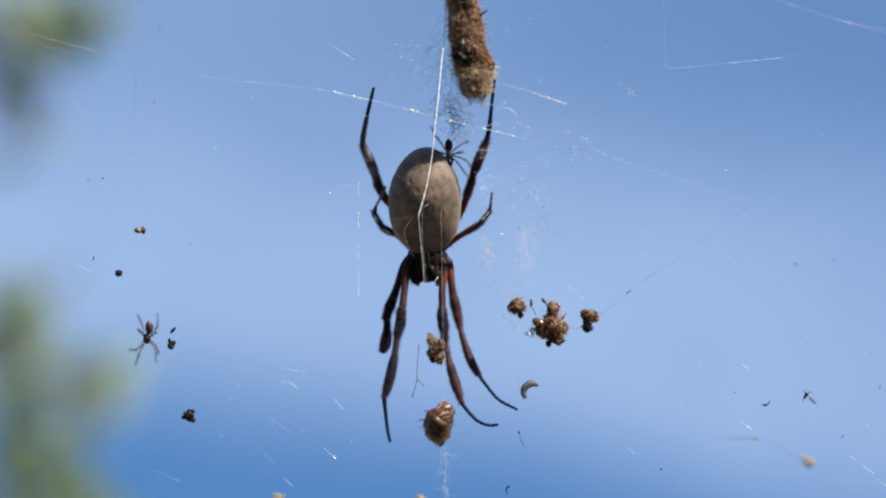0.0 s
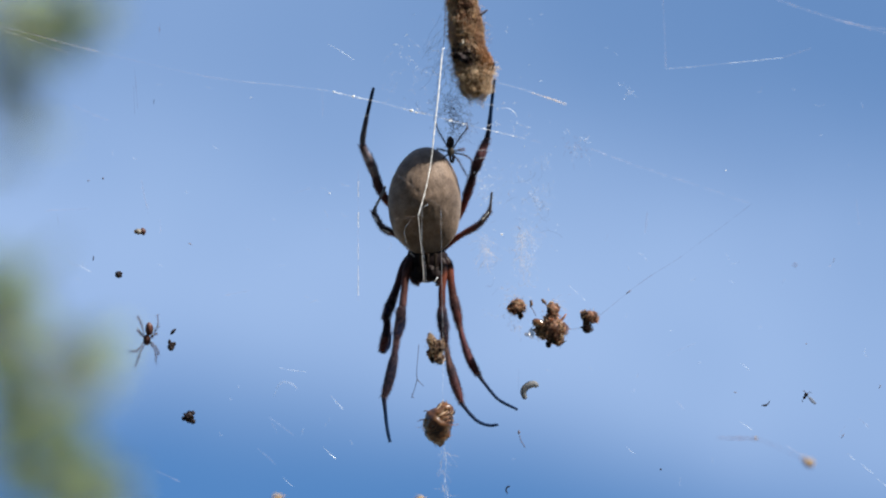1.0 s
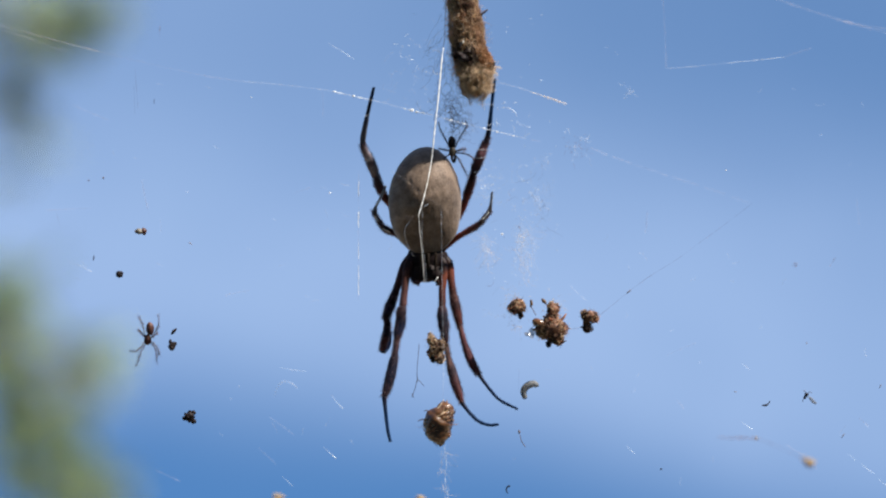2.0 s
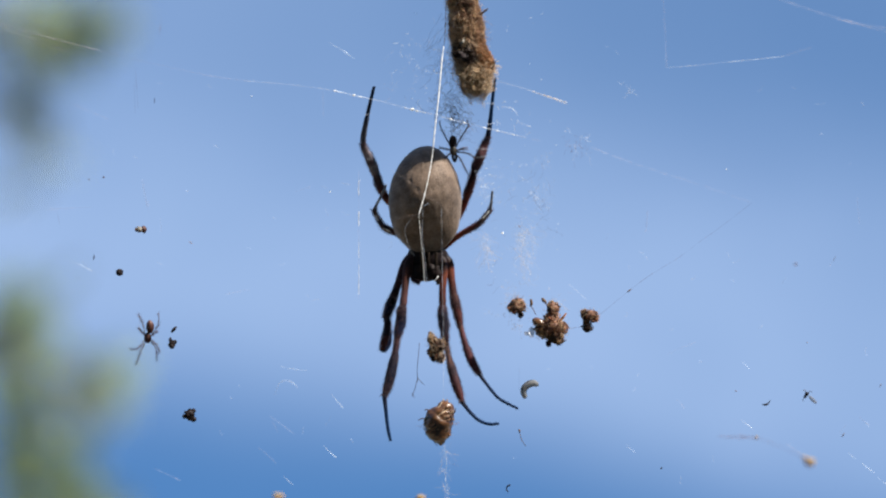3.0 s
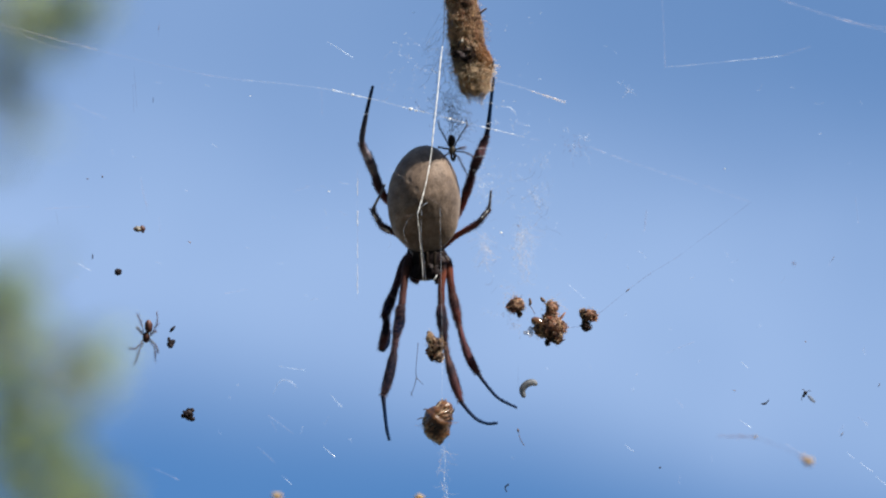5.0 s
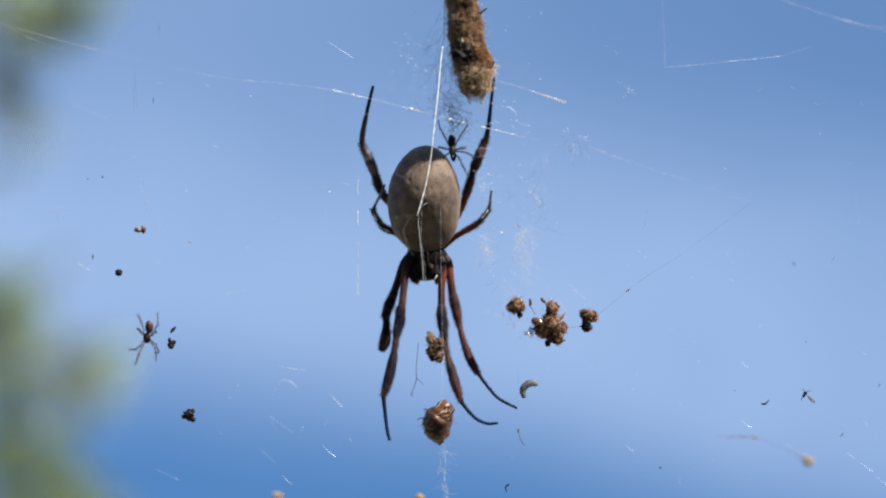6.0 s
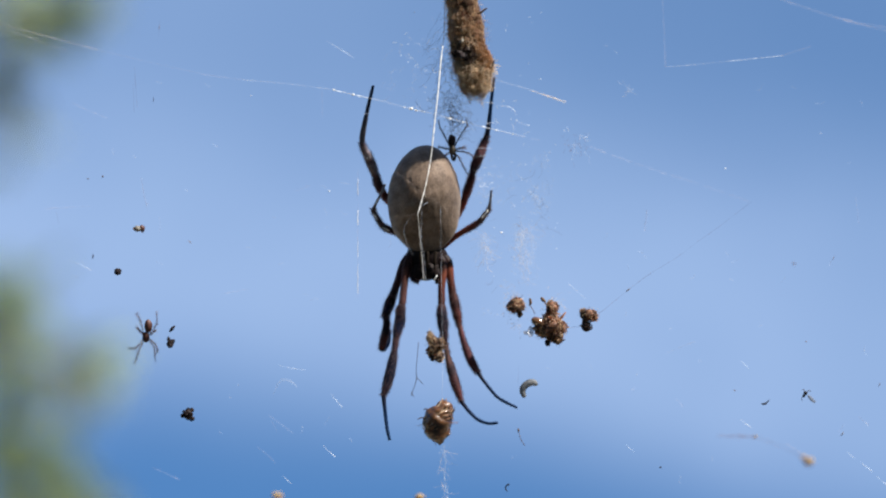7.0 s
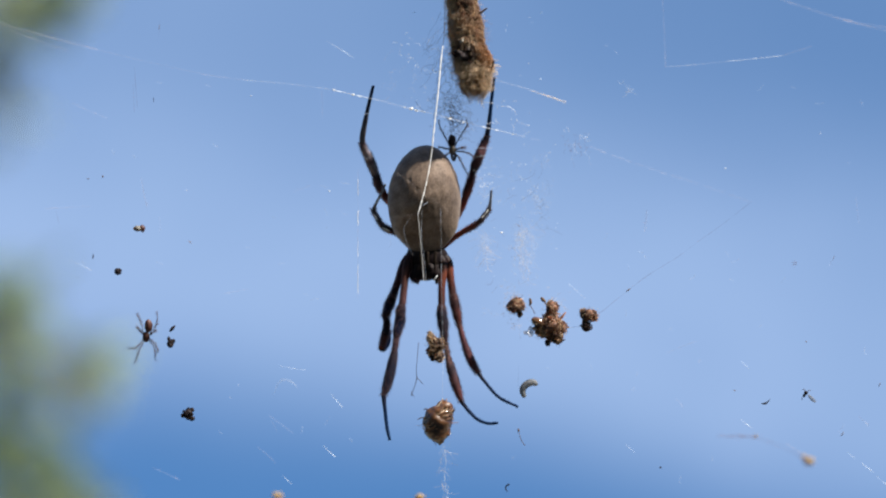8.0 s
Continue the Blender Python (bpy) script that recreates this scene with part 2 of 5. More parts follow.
PALE_HUSK = material("pale_husk", (0.19, 0.175, 0.15), (0.32, 0.295, 0.255), 500, rough=0.5, bump=0.3, through_light=0.35)
BLACK_BIT = material("black_bit", (0.008, 0.006, 0.008), (0.028, 0.020, 0.020), 600, rough=0.6, bump=0.4, specular=0.1)
OCHRE = material("ochre_dust", (0.38, 0.26, 0.12), (0.72, 0.53, 0.29), 500, rough=0.8, bump=0.5, through_light=0.4)
MALE_HEAD = material("male_carapace", (0.030, 0.026, 0.020), (0.115, 0.098, 0.076), 900, rough=0.5, bump=0.3, through_light=0.2)
MALE_LEG = material("male_leg", (0.012, 0.013, 0.018), (0.050, 0.050, 0.060), 700, rough=0.5, bump=0.2, through_light=0.3)
WING = silk_material("clear_wing", (0.25, 0.27, 0.32), 0.2, 0.5)
SILK = silk_material("white_silk", (0.97, 0.96, 0.94), 0.3, 0.0, 1.0, 0.08)
SILK_BEAD = silk_material("silk_bead", (0.97, 0.97, 0.96), 0.2, 0.0, 1.0)
SILK_FINE = silk_material("fine_silk", (0.80, 0.86, 0.96), 0.25, 0.66, sparkle=0.95)
SILK_SPARK = silk_material("glinting_silk", (0.86, 0.92, 1.0), 0.2, 0.55, 1.0, sparkle=1.0)
SILK_FAINT = silk_material("faint_silk", (0.72, 0.77, 0.86), 0.3, 0.86)
SILK_HAZE = silk_material("hazy_silk", (0.80, 0.71, 0.74), 0.35, 0.955)
SILK_GOLD = silk_material("golden_silk", (0.86, 0.72, 0.58), 0.35, 0.76)
# dusty grey, its colour darkened for silk in the debris string's shade
SILK_DARK = silk_material("dark_silk", (0.12, 0.11, 0.115), 0.6, 0.58, 0.3)
SILK_DUST = silk_material("dust_specked_silk", (0.17, 0.085, 0.070), 0.6, 0.88, 0.2, 0.1, 1.0)
LEAF = material("leaf", (0.135, 0.19, 0.078), (0.37, 0.46, 0.20), 30, rough=0.45, bump=0.2, through_light=0.55, per_piece=0.5)
LEAF_PALE = material("pale_leaf", (0.17, 0.22, 0.085), (0.42, 0.50, 0.21), 30, rough=0.45, bump=0.2, through_light=0.5, per_piece=0.5)
LEAF_GREY = material("grey_green_leaf", (0.155, 0.195, 0.120), (0.36, 0.415, 0.26), 30, rough=0.5, bump=0.2, through_light=0.4, per_piece=0.5)
BARK = material("tree_bark", (0.06, 0.045, 0.035), (0.18, 0.145, 0.11), 22, rough=0.9, bump=0.8, fine=5)
PLASTER = material("plaster", (0.52, 0.38, 0.27), (0.66, 0.50, 0.37), 1.2, rough=0.9, bump=0.4, fine=20)
# unseen ground, kept pale and warm to bounce fill onto the spider
GRASS = material("dry_grass_ground", (0.26, 0.19, 0.11), (0.50, 0.39, 0.25), 0.6, rough=0.95, bump=0.5, fine=14)


# ---------------------------------------------------------------- mesh tools
def at(u, v, d=0.0):
    """A place on the web (metres in the web's own axes) from view-fitted plan units, kept on its sight line at any
    depth.
    """
    k = (1 - d * UNIT / DIST) * UNIT
    return Vector(((u - 784) * k, (441 - v) * k, d * UNIT))


def far(u, v, metres):
    """A place in the world that far away, seen past the web's point (u, v)."""
    way = WEB @ at(u, v) - STAND.translation
    return STAND.translation + way.normalized() * metres


def thing(name, label, category, u, v, d=0.0, group=""):
    ob = new(name)
    ob.empty_display_size = 0.002
    ob.matrix_world = WEB @ Matrix.Translation(at(u, v, d))
    ob["home"] = (u, v, d)
    return tagged(ob, label, category, group)


def local(ob):
    """Makes a function that gives plan places in the space of a thing."""
    u, v, d = ob["home"]
    o = at(u, v, d)
    return lambda a, b, c=None: at(a, b, d if c is None else c) - o


def part(name, bm, mat, parent, label="", kind="", flat=False, second=None):
    me = bpy.data.meshes.new(name)
    if not flat:
        for f in bm.faces:
            f.smooth = True
    bm.to_mesh(me)
    bm.free()
    me.materials.append(mat)
    if second:
        me.materials.append(second)
    ob = new(name, me)
    ob.parent = parent
    return tagged(ob, label, kind=kind)


def curve_points(pts, radii, steps):
    """Catmull-Rom through the points, with the radii smoothed along."""
    out = []
    n = len(pts)
    for i in range(n - 1):
        p0, p1, p2, p3 = pts[max(i - 1, 0)], pts[i], pts[i + 1], pts[min(i + 2, n - 1)]
        for k in range(steps):
            s = k / steps
            q = 0.5 * (2 * p1 + (p2 - p0) * s + (2 * p0 - 5 * p1 + 4 * p2 - p3) * s * s + (3 * p1 - p0 - 3 * p2 + p3) * s ** 3)
            e = s * s * (3 - 2 * s)
            out.append((q, radii[i] * (1 - e) + radii[i + 1] * e))
    out.append((pts[-1], radii[-1]))
    return out


def tube(bm, pts, radii, sides=8, steps=4, round_end=True, flat=None):
    """A round line through the points; with flat, a band that lies square to that direction."""
    line = curve_points(pts, radii, steps) if steps > 1 else list(zip(pts, radii))
    rings = []
    side = None
    for i, (p, r) in enumerate(line):
        a, b = line[max(i - 1, 0)][0], line[min(i + 1, len(line) - 1)][0]
        way = (b - a).normalized() if (b - a).length > 1e-12 else Vector((0, 1, 0))
        if side is None:
            side = way.orthogonal().normalized()
        else:
            side = side - way * side.dot(way)
            side = side.normalized() if side.length > 1e-9 else way.orthogonal().normalized()
        if flat is not None:
            side = way.cross(flat).normalized()
        other = way.cross(side) * (1.0 if flat is None else 0.22)
        rings.append([bm.verts.new(p + (side * math.cos(2 * math.pi * k / sides) + other * math.sin(2 * math.pi * k / sides)) * r)
                      for k in range(sides)])
    for a, b in zip(rings, rings[1:]):
        for k in range(sides):
            bm.faces.new((a[k], a[(k + 1) % sides], b[(k + 1) % sides], b[k]))
    for ring, (p, r), sign in ((rings[0], line[0], -1), (rings[-1], line[-1], 1)):
        q = line[1][0] if sign < 0 else line[-2][0]
        bulge = (p - q).normalized() * r * (0.7 if round_end else 0.0)
        tip = bm.verts.new(p + bulge)
        for k in range(sides):
            v1, v2 = ring[k], ring[(k + 1) % sides]
            bm.faces.new((v2, v1, tip) if sign < 0 else (v1, v2, tip))
    return [p for p, _ in line], [r for _, r in line]


def blob(bm, centre, size, seed, rough=0.25, freq=1.6, sub=2, turn=None, crease=False):
    """An uneven lump: an icosphere pushed in and out by noise."""
    made = bmesh.ops.create_icosphere(bm, subdivisions=sub, radius=1.0)["verts"]
    shift = Vector((seed * 3.7, seed * 1.3, seed * 2.1))
    for v in made:
        n = noise.noise(v.co * freq + shift) + 0.5 * noise.noise(v.co * freq * 2.6 + shift)
        if crease:
            n = 0.55 - 2.2 * abs(noise.noise(v.co * freq + shift)) + 0.9 * abs(noise.noise(v.co * freq * 2.3 + shift)) + 0.5 * noise.noise(v.co * 1.1 - shift)
        co = v.co * (1 + rough * n)
        co = Vector((co.x * size[0], co.y * size[1], co.z * size[2]))
        v.co = centre + (turn @ co if turn else co)


def flake(bm, centre, length, width, turn, curl=0.5, thick=0.06):
    """A thin curled scrap with a pointed outline and real thickness."""
    rows = []
    for i in range(5):
        s = i / 4
        half = width * 0.5 * (math.sin(math.pi * (0.12 + 0.80 * s)) ** 0.7)
        bend = curl * (s - 0.5)
        row = []
        for j, side in enumerate((-1, 0, 1)):
            for top in (0, 1):
                co = Vector((side * half, (s - 0.5) * length, length * curl * (s - 0.5) ** 2 * 1.6 - (0 if side else width * 0.18)
                             + (thick * width if top else 0) + bend * 0.02 * length))
                row.append(bm.verts.new(centre + turn @ co))
        rows.append(row)
    for a, b in zip(rows, rows[1:]):
        for j in (0, 2):
            bm.faces.new((a[j + 1], a[j + 3], b[j + 3], b[j + 1]))
            bm.faces.new((a[j], b[j], b[j + 2], a[j + 2]))
        bm.faces.new((a[0], a[1], b[1], b[0]))
        bm.faces.new((a[4], b[4], b[5], a[5]))
    bm.faces.new((rows[0][0], rows[0][2], rows[0][4], rows[0][5], rows[0][3], rows[0][1]))
    bm.faces.new((rows[-1][1], rows[-1][3], rows[-1][5], rows[-1][4], rows[-1][2], rows[-1][0]))


def crumple(bm, centre, size, turn, seed, folds=0.5):
    """A crumpled dry scrap: a ragged sheet with folds and real thickness."""
    n, shift = 7, Vector((seed * 1.7, seed * 0.9, seed * 2.3))
    top, low = [], []
    for i in range(n):
        for j in range(n):
            x, y = 2 * i / (n - 1) - 1, 2 * j / (n - 1) - 1
            r, a = max(abs(x), abs(y)), math.atan2(y, x)
            edge = 0.8 + 0.45 * noise.noise(Vector((math.cos(a) * 1.4, math.sin(a) * 1.4, seed * 3.1)))
            px, py = r * edge * math.cos(a), r * edge * math.sin(a)
            p = Vector((px, py, 0)) * 1.3
            z = folds * (1.3 * noise.noise(p * 1.1 + shift) - 1.2 * abs(noise.noise(p * 1.9 - shift)) + 0.35 * noise.noise(p * 4.0 + shift)) - 0.35 * (px * px + py * py)
            for ring, lift in ((top, 0.035), (low, -0.035)):
                co = Vector((px * size[0], py * size[1], (z + lift) * 0.5 * (size[0] + size[1])))
                ring.append(bm.verts.new(centre + turn @ co))
    for i in range(n - 1):
        for j in range(n - 1):
            a, b, c, d = i * n + j, (i + 1) * n + j, (i + 1) * n + j + 1, i * n + j + 1
            bm.faces.new((top[a], top[b], top[c], top[d]))
            bm.faces.new((low[d], low[c], low[b], low[a]))
    rim = [i * n for i in range(n)] + [(n - 1) * n + j for j in range(1, n)] + [i * n + n - 1 for i in range(n - 2, -1, -1)] + [j for j in range(n - 2, 0, -1)]
    for a, b in zip(rim, rim[1:] + rim[:1]):
        bm.faces.new((top[b], top[a], low[a], low[b]))


def facing(way, rng):
    """A turn that lays a scrap flat against a surface with that outward way, spun at random."""
    q = Vector(way).to_track_quat("Z", "Y").to_matrix()
    tilt = Euler((rng.gauss(0, 0.45), rng.gauss(0, 0.45), rng.uniform(0, 6.28))).to_matrix()
    return q @ tilt


def beaded(points, half, rng):
    """Spaces a line evenly and varies its thickness, so that the bumps catch the sun like glints."""
    line = [p for p, _ in curve_points(points, [1] * len(points), 8)]
    out, radii = [line[0]], [half]
    gap, left = 2.4 * half, 2.4 * half
    for a, b in zip(line, line[1:]):
        length = (b - a).length
        while length > left and len(out) < 900:
            a = a + (b - a).normalized() * left
            length -= left
            left = gap * rng.uniform(0.7, 1.5)
            out.append(a.copy())
            radii.append(half * rng.choice((0.6, 0.75, 0.9, 1.1, 1.35)))
        left -= length
    out.append(line[-1])
    radii.append(half)
    return out, radii


def any_turn(rng):
    return Euler((rng.uniform(0, 6.28), rng.uniform(0, 6.28), rng.uniform(0, 6.28))).to_matrix()


def squiggle(bm, start, way, length, radius, rng, wobble=0.5, pieces=9, sides=4):
    """One loose wavy thread."""
    p, step = Vector(start), length / pieces
    way = Vector(way).normalized()
    pts = [p.copy()]
    for _ in range(pieces):
        way = (way + Vector((rng.gauss(0, wobble), rng.gauss(0, wobble), rng.gauss(0, wobble * 0.5)))).normalized()
        p = p + way * step
        pts.append(p.copy())
    tube(bm, pts, [radius] * len(pts), sides, 2, False)


# ---------------------------------------------------------------- ground
def build_ground():
    bm = bmesh.new()
    bmesh.ops.create_circle(bm, cap_ends=True, segments=64, radius=2500)
    ob = part("ground", bm, GRASS, None)
    tagged(ob, "dry grassy ground far below the web", "ground", kind="structure")


build_ground()


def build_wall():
    """A plain wall added out of view behind the camera, to block skylight and set the fill."""
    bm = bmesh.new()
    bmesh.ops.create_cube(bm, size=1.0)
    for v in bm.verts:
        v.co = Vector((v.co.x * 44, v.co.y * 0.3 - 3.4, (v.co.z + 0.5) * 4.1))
    ob = part("unseen_fill_wall", bm, PLASTER, None, flat=True)
    tagged(ob, "unseen plain wall added to set the fill light", "wall", kind="structure")


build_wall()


# ---------------------------------------------------------------- tree behind the web
def leaf(bm, base, way, length, width, rng):
    way = way.normalized()
    side = way.orthogonal().normalized()
    side = Matrix.Rotation(rng.uniform(0, 6.28), 3, way) @ side
    up = way.cross(side)
    droop = rng.uniform(0.05, 0.3)
    line = [(0, 0.06), (0.25, 0.8), (0.55, 1.0), (0.82, 0.6), (1, 0.04)]
    rows = []
    for s, w in line:
        mid = base + way * length * s - up * droop * length * s * s
        lift = up * width * 0.22 * w
        rows.append([bm.verts.new(mid - side * width * 0.5 * w + lift), bm.verts.new(mid), bm.verts.new(mid + side * width * 0.5 * w + lift)])
    for a, b in zip(rows, rows[1:]):
        bm.faces.new((a[0], a[1], b[1], b[0]))
        bm.faces.new((a[1], a[2], b[2], b[1]))


def limb(tree, root, path, radius, leaves, spread, mat, rng, length=0.05, reach=0.33):
    """A branch with twigs, and the leaves that it carries, in the tree's space; returns its pivot."""
    origin = tree.matrix_world.translation
    pts = [root] + path
    bm = bmesh.new()
    n = len(pts)
    centre, _ = tube(bm, [p - root for p in pts], [radius * (1 - 0.85 * i / (n - 1)) for i in range(n)], 8, 5)
    foliage = bmesh.new()
    outer = centre[int(len(centre) * reach):]
    for k in range(leaves // 6):
        a = rng.choice(outer)
        way = Vector((rng.gauss(0, 1), rng.gauss(0, 1), rng.gauss(0, 0.8)))
        b = a + way.normalized() * abs(rng.gauss(0.6, 0.4)) * spread
        tube(bm, [a, (a + b) / 2 + Vector((0, 0, 0.004)), b], [radius * 0.12, radius * 0.09, radius * 0.05], 5, 2, False)
        for _ in range(6):
            s = rng.uniform(0.35, 1.0)
            turn = way + Vector((rng.gauss(0, 0.8), rng.gauss(0, 0.8), rng.gauss(-0.3, 0.6)))
            leaf(foliage, a.lerp(b, s), turn, length * rng.uniform(0.6, 1.2), length * rng.uniform(0.32, 0.5), rng)
    ob = part("branch", bm, BARK, tree)
    ob.location = root - origin
    part("leaves", foliage, mat, ob, kind="stuff")
    return ob


def bough(tree, root, path, radius, sprays, rng, reach=10):
    """A branch that carries loose sprays of small leaves, each spray on twigs of its own; returns its pivot."""
    origin = tree.matrix_world.translation
    pts = [root] + path
    n = len(pts)
    wood = bmesh.new()
    centre, _ = tube(wood, [p - root for p in pts], [radius * (1 - 0.85 * i / (n - 1)) for i in range(n)], 8, 5)
    ob = part("branch", wood, BARK, tree)
    ob.location = root - origin
    for u, v, spread, count, mat in sprays:
        middle = far(u + reach, v, 4.0 + rng.uniform(-0.03, 0.06)) - root
        a = min(centre, key=lambda p: (p - middle).length)
        twigs, foliage = bmesh.new(), bmesh.new()
        size = spread * 0.00062
        for _ in range(max(2, count // 4)):
            b = middle + Vector((rng.gauss(0, size), rng.gauss(0, size), rng.gauss(0, size)))
            tube(twigs, [a, a.lerp(b, 0.5) + Vector((0, 0, 0.004)), b], [0.0014, 0.0011, 0.0007], 5, 2, False)
            for _ in range(4):
                turn = (b - a).normalized() + Vector((rng.gauss(0, 0.9), rng.gauss(0, 0.9), rng.gauss(-0.2, 0.8)))
                foot = a.lerp(b, rng.uniform(0.75, 1.0))
                leaf(foliage, foot, turn, 0.034 * rng.uniform(0.7, 1.2), 0.013 * rng.uniform(0.7, 1.2), rng)
        part("twig", twigs, BARK, ob)
        part("leaves", foliage, mat, ob, kind="stuff")
    return ob


def build_tree():
    rng = random.Random(11)
    base = far(-1800, 441, 4.3)
    base.z = 0
    tree = new("leafy_tree")
    tree.location = base
    bpy.context.view_layer.update()
    tagged(tree, "leafy green tree swaying behind the spider web", "tree")
    bm = bmesh.new()
    heights = [0, 0.3, 1.5, 3.0, 4.5, 5.8, 7.0]
    lean = [Vector((0.10 * math.sin(z * 1.1), 0.08 * math.cos(z * 0.9) - 0.08, z)) for z in heights]
    tube(bm, lean, [0.20, 0.155, 0.135, 0.115, 0.085, 0.05, 0.02], 14, 5)
    for k in range(5):
        a = k * 1.26 + 0.3
        tube(bm, [Vector((0.05 * math.cos(a), 0.05 * math.sin(a), 0.25)), Vector((0.2 * math.cos(a), 0.2 * math.sin(a), 0.04)),
                  Vector((0.42 * math.cos(a), 0.42 * math.sin(a), -0.06))], [0.09, 0.06, 0.03], 8, 3)
    part("trunk", bm, BARK, tree)

    def stem(z):
        return base + Vector((0.10 * math.sin(z * 1.1), 0.08 * math.cos(z * 0.9) - 0.08, z))

    # branches that reach past the web: path, then sprays of leaves fitted to the camera's view (place, spread, leaves)
    seen = [bough(tree, stem(3.9), [far(-700, -30, 4.2), far(-250, 0, 4.1), far(-40, 5, 4.0), far(60, 15, 4.0), far(120, 26, 4.0)], 0.012,
                  [(0, 10, 26, 36, LEAF_GREY), (34, 40, 24, 20, LEAF_GREY), (64, 4, 24, 22, LEAF_PALE), (80, 44, 22, 12, LEAF_PALE), (124, 26, 13, 60, LEAF), (150, -6, 22, 20, LEAF_GREY), (118, 66, 18, 10, LEAF),
                   (6, 60, 20, 14, LEAF_GREY), (158, 34, 18, 10, LEAF_GREY)], rng, 8),
            bough(tree, stem(3.6), [far(-700, 230, 4.2), far(-300, 160, 4.1), far(-80, 130, 4.05), far(-10, 150, 4.05), far(40, 190, 4.05)], 0.011,
                  [(-4, 106, 22, 22, LEAF_GREY), (0, 156, 22, 22, LEAF_GREY), (46, 168, 16, 10, LEAF_GREY), (58, 206, 16, 7, LEAF_GREY), (0, 216, 20, 14, LEAF_GREY), (-8, 275, 18, 7, LEAF_GREY)], rng),
            bough(tree, stem(3.3), [far(-700, 640, 4.2), far(-260, 560, 4.1), far(-60, 570, 4.0), far(30, 600, 4.0), far(120, 640, 4.0)], 0.012,
                  [(0, 482, 18, 26, LEAF), (44, 496, 18, 9, LEAF_PALE), (-6, 546, 18, 44, LEAF), (-2, 606, 20, 40, LEAF), (56, 560, 22, 14, LEAF_PALE), (120, 610, 17, 32, LEAF), (164, 634, 18, 16, LEAF_PALE),
                   (140, 676, 20, 16, LEAF_GREY), (56, 640, 22, 20, LEAF_PALE), (84, 690, 20, 16, LEAF_GREY), (20, 680, 20, 20, LEAF_GREY)], rng),
            bough(tree, stem(3.0), [far(-700, 920, 4.2), far(-260, 850, 4.1), far(-40, 800, 4.0), far(60, 815, 4.0), far(150, 860, 4.0)], 0.012,
                  [(0, 700, 20, 24, LEAF), (2, 744, 22, 34, LEAF), (14, 798, 24, 34, LEAF), (72, 742, 20, 12, LEAF_GREY), (104, 772, 20, 20, LEAF_PALE), (80, 818, 22, 26, LEAF_PALE), (142, 806, 18, 16, LEAF_PALE),
                   (20, 860, 26, 28, LEAF_PALE), (126, 862, 22, 26, LEAF_PALE), (172, 862, 16, 16, LEAF_PALE), (90, 894, 24, 22, LEAF_PALE), (186, 900, 16, 14, LEAF_GREY)], rng)]
    for k in range(20):
        a = 0.5 + k * 1.3 % 1.9
        z = 2.8 + 3.9 * k / 19
        span = rng.uniform(0.8, 1.2) * (1.3 - 0.16 * max(0, z - 3.6))
        root = stem(z)
        way = Vector((-math.sin(a), math.cos(a) * 0.9, 0.35)) * span
        limb(tree, root, [root + way * 0.4 + Vector((0, 0, 0.06)), root + way * 0.75 + Vector((0, 0, 0.05)), root + way], 0.035, 660, 0.30, LEAF if k % 2 else LEAF_GREY, rng, 0.085)
    return seen


tree_limbs = build_tree()


# ---------------------------------------------------------------- the large spider
def segment(parent, name, mat, points, sides=10, hairs=0, seed=1, label="", steps=6, reach=1.0):
    """One stretch of a leg: plan points (u, v, d, half width), with bristles of its own."""
    place = local(parent if "home" in parent.keys() else parent.parent)
    bm = bmesh.new()
    along = bm.verts.layers.float.new("along")
    line, radii = tube(bm, [place(u, v, d) for u, v, d, r in points], [r * UNIT for u, v, d, r in points], sides, steps)
    run = [0.0]
    for a, b in zip(line, line[1:]):
        run.append(run[-1] + (b - a).length)
    for k, v in enumerate(bm.verts):
        v[along] = run[min(k // sides, len(line) - 1)] / run[-1] if k != sides * len(line) else 0.0
    if hairs:
        rng = random.Random(seed)
        for _ in range(int(hairs * 5.5)):
            i = rng.randrange(1, len(line))
            p, way = line[i], (line[i] - line[i - 1]).normalized()
            out = Matrix.Rotation(rng.uniform(0, 6.28), 3, way) @ way.orthogonal().normalized()
            foot = p + out * radii[i] * 0.85 - way * rng.random() * (line[i] - line[i - 1]).length
            tip = foot + (out * rng.uniform(0.5, 1.0) + way * 0.9).normalized() * reach * rng.uniform(3.0, 8.0) * UNIT
            first, skinned = len(bm.verts), len(bm.faces)
            tube(bm, [foot, tip], [0.23 * UNIT, 0.08 * UNIT], 3, 1, False)
            bm.verts.ensure_lookup_table()
            for k in range(first, len(bm.verts)):
                bm.verts[k][along] = run[i] / run[-1]
            bm.faces.ensure_lookup_table()
            for k in range(skinned, len(bm.faces)):
                bm.faces[k].material_index = 1
    return part(name, bm, mat, parent, label, second=mat if name == "tarsus" else BRISTLE)


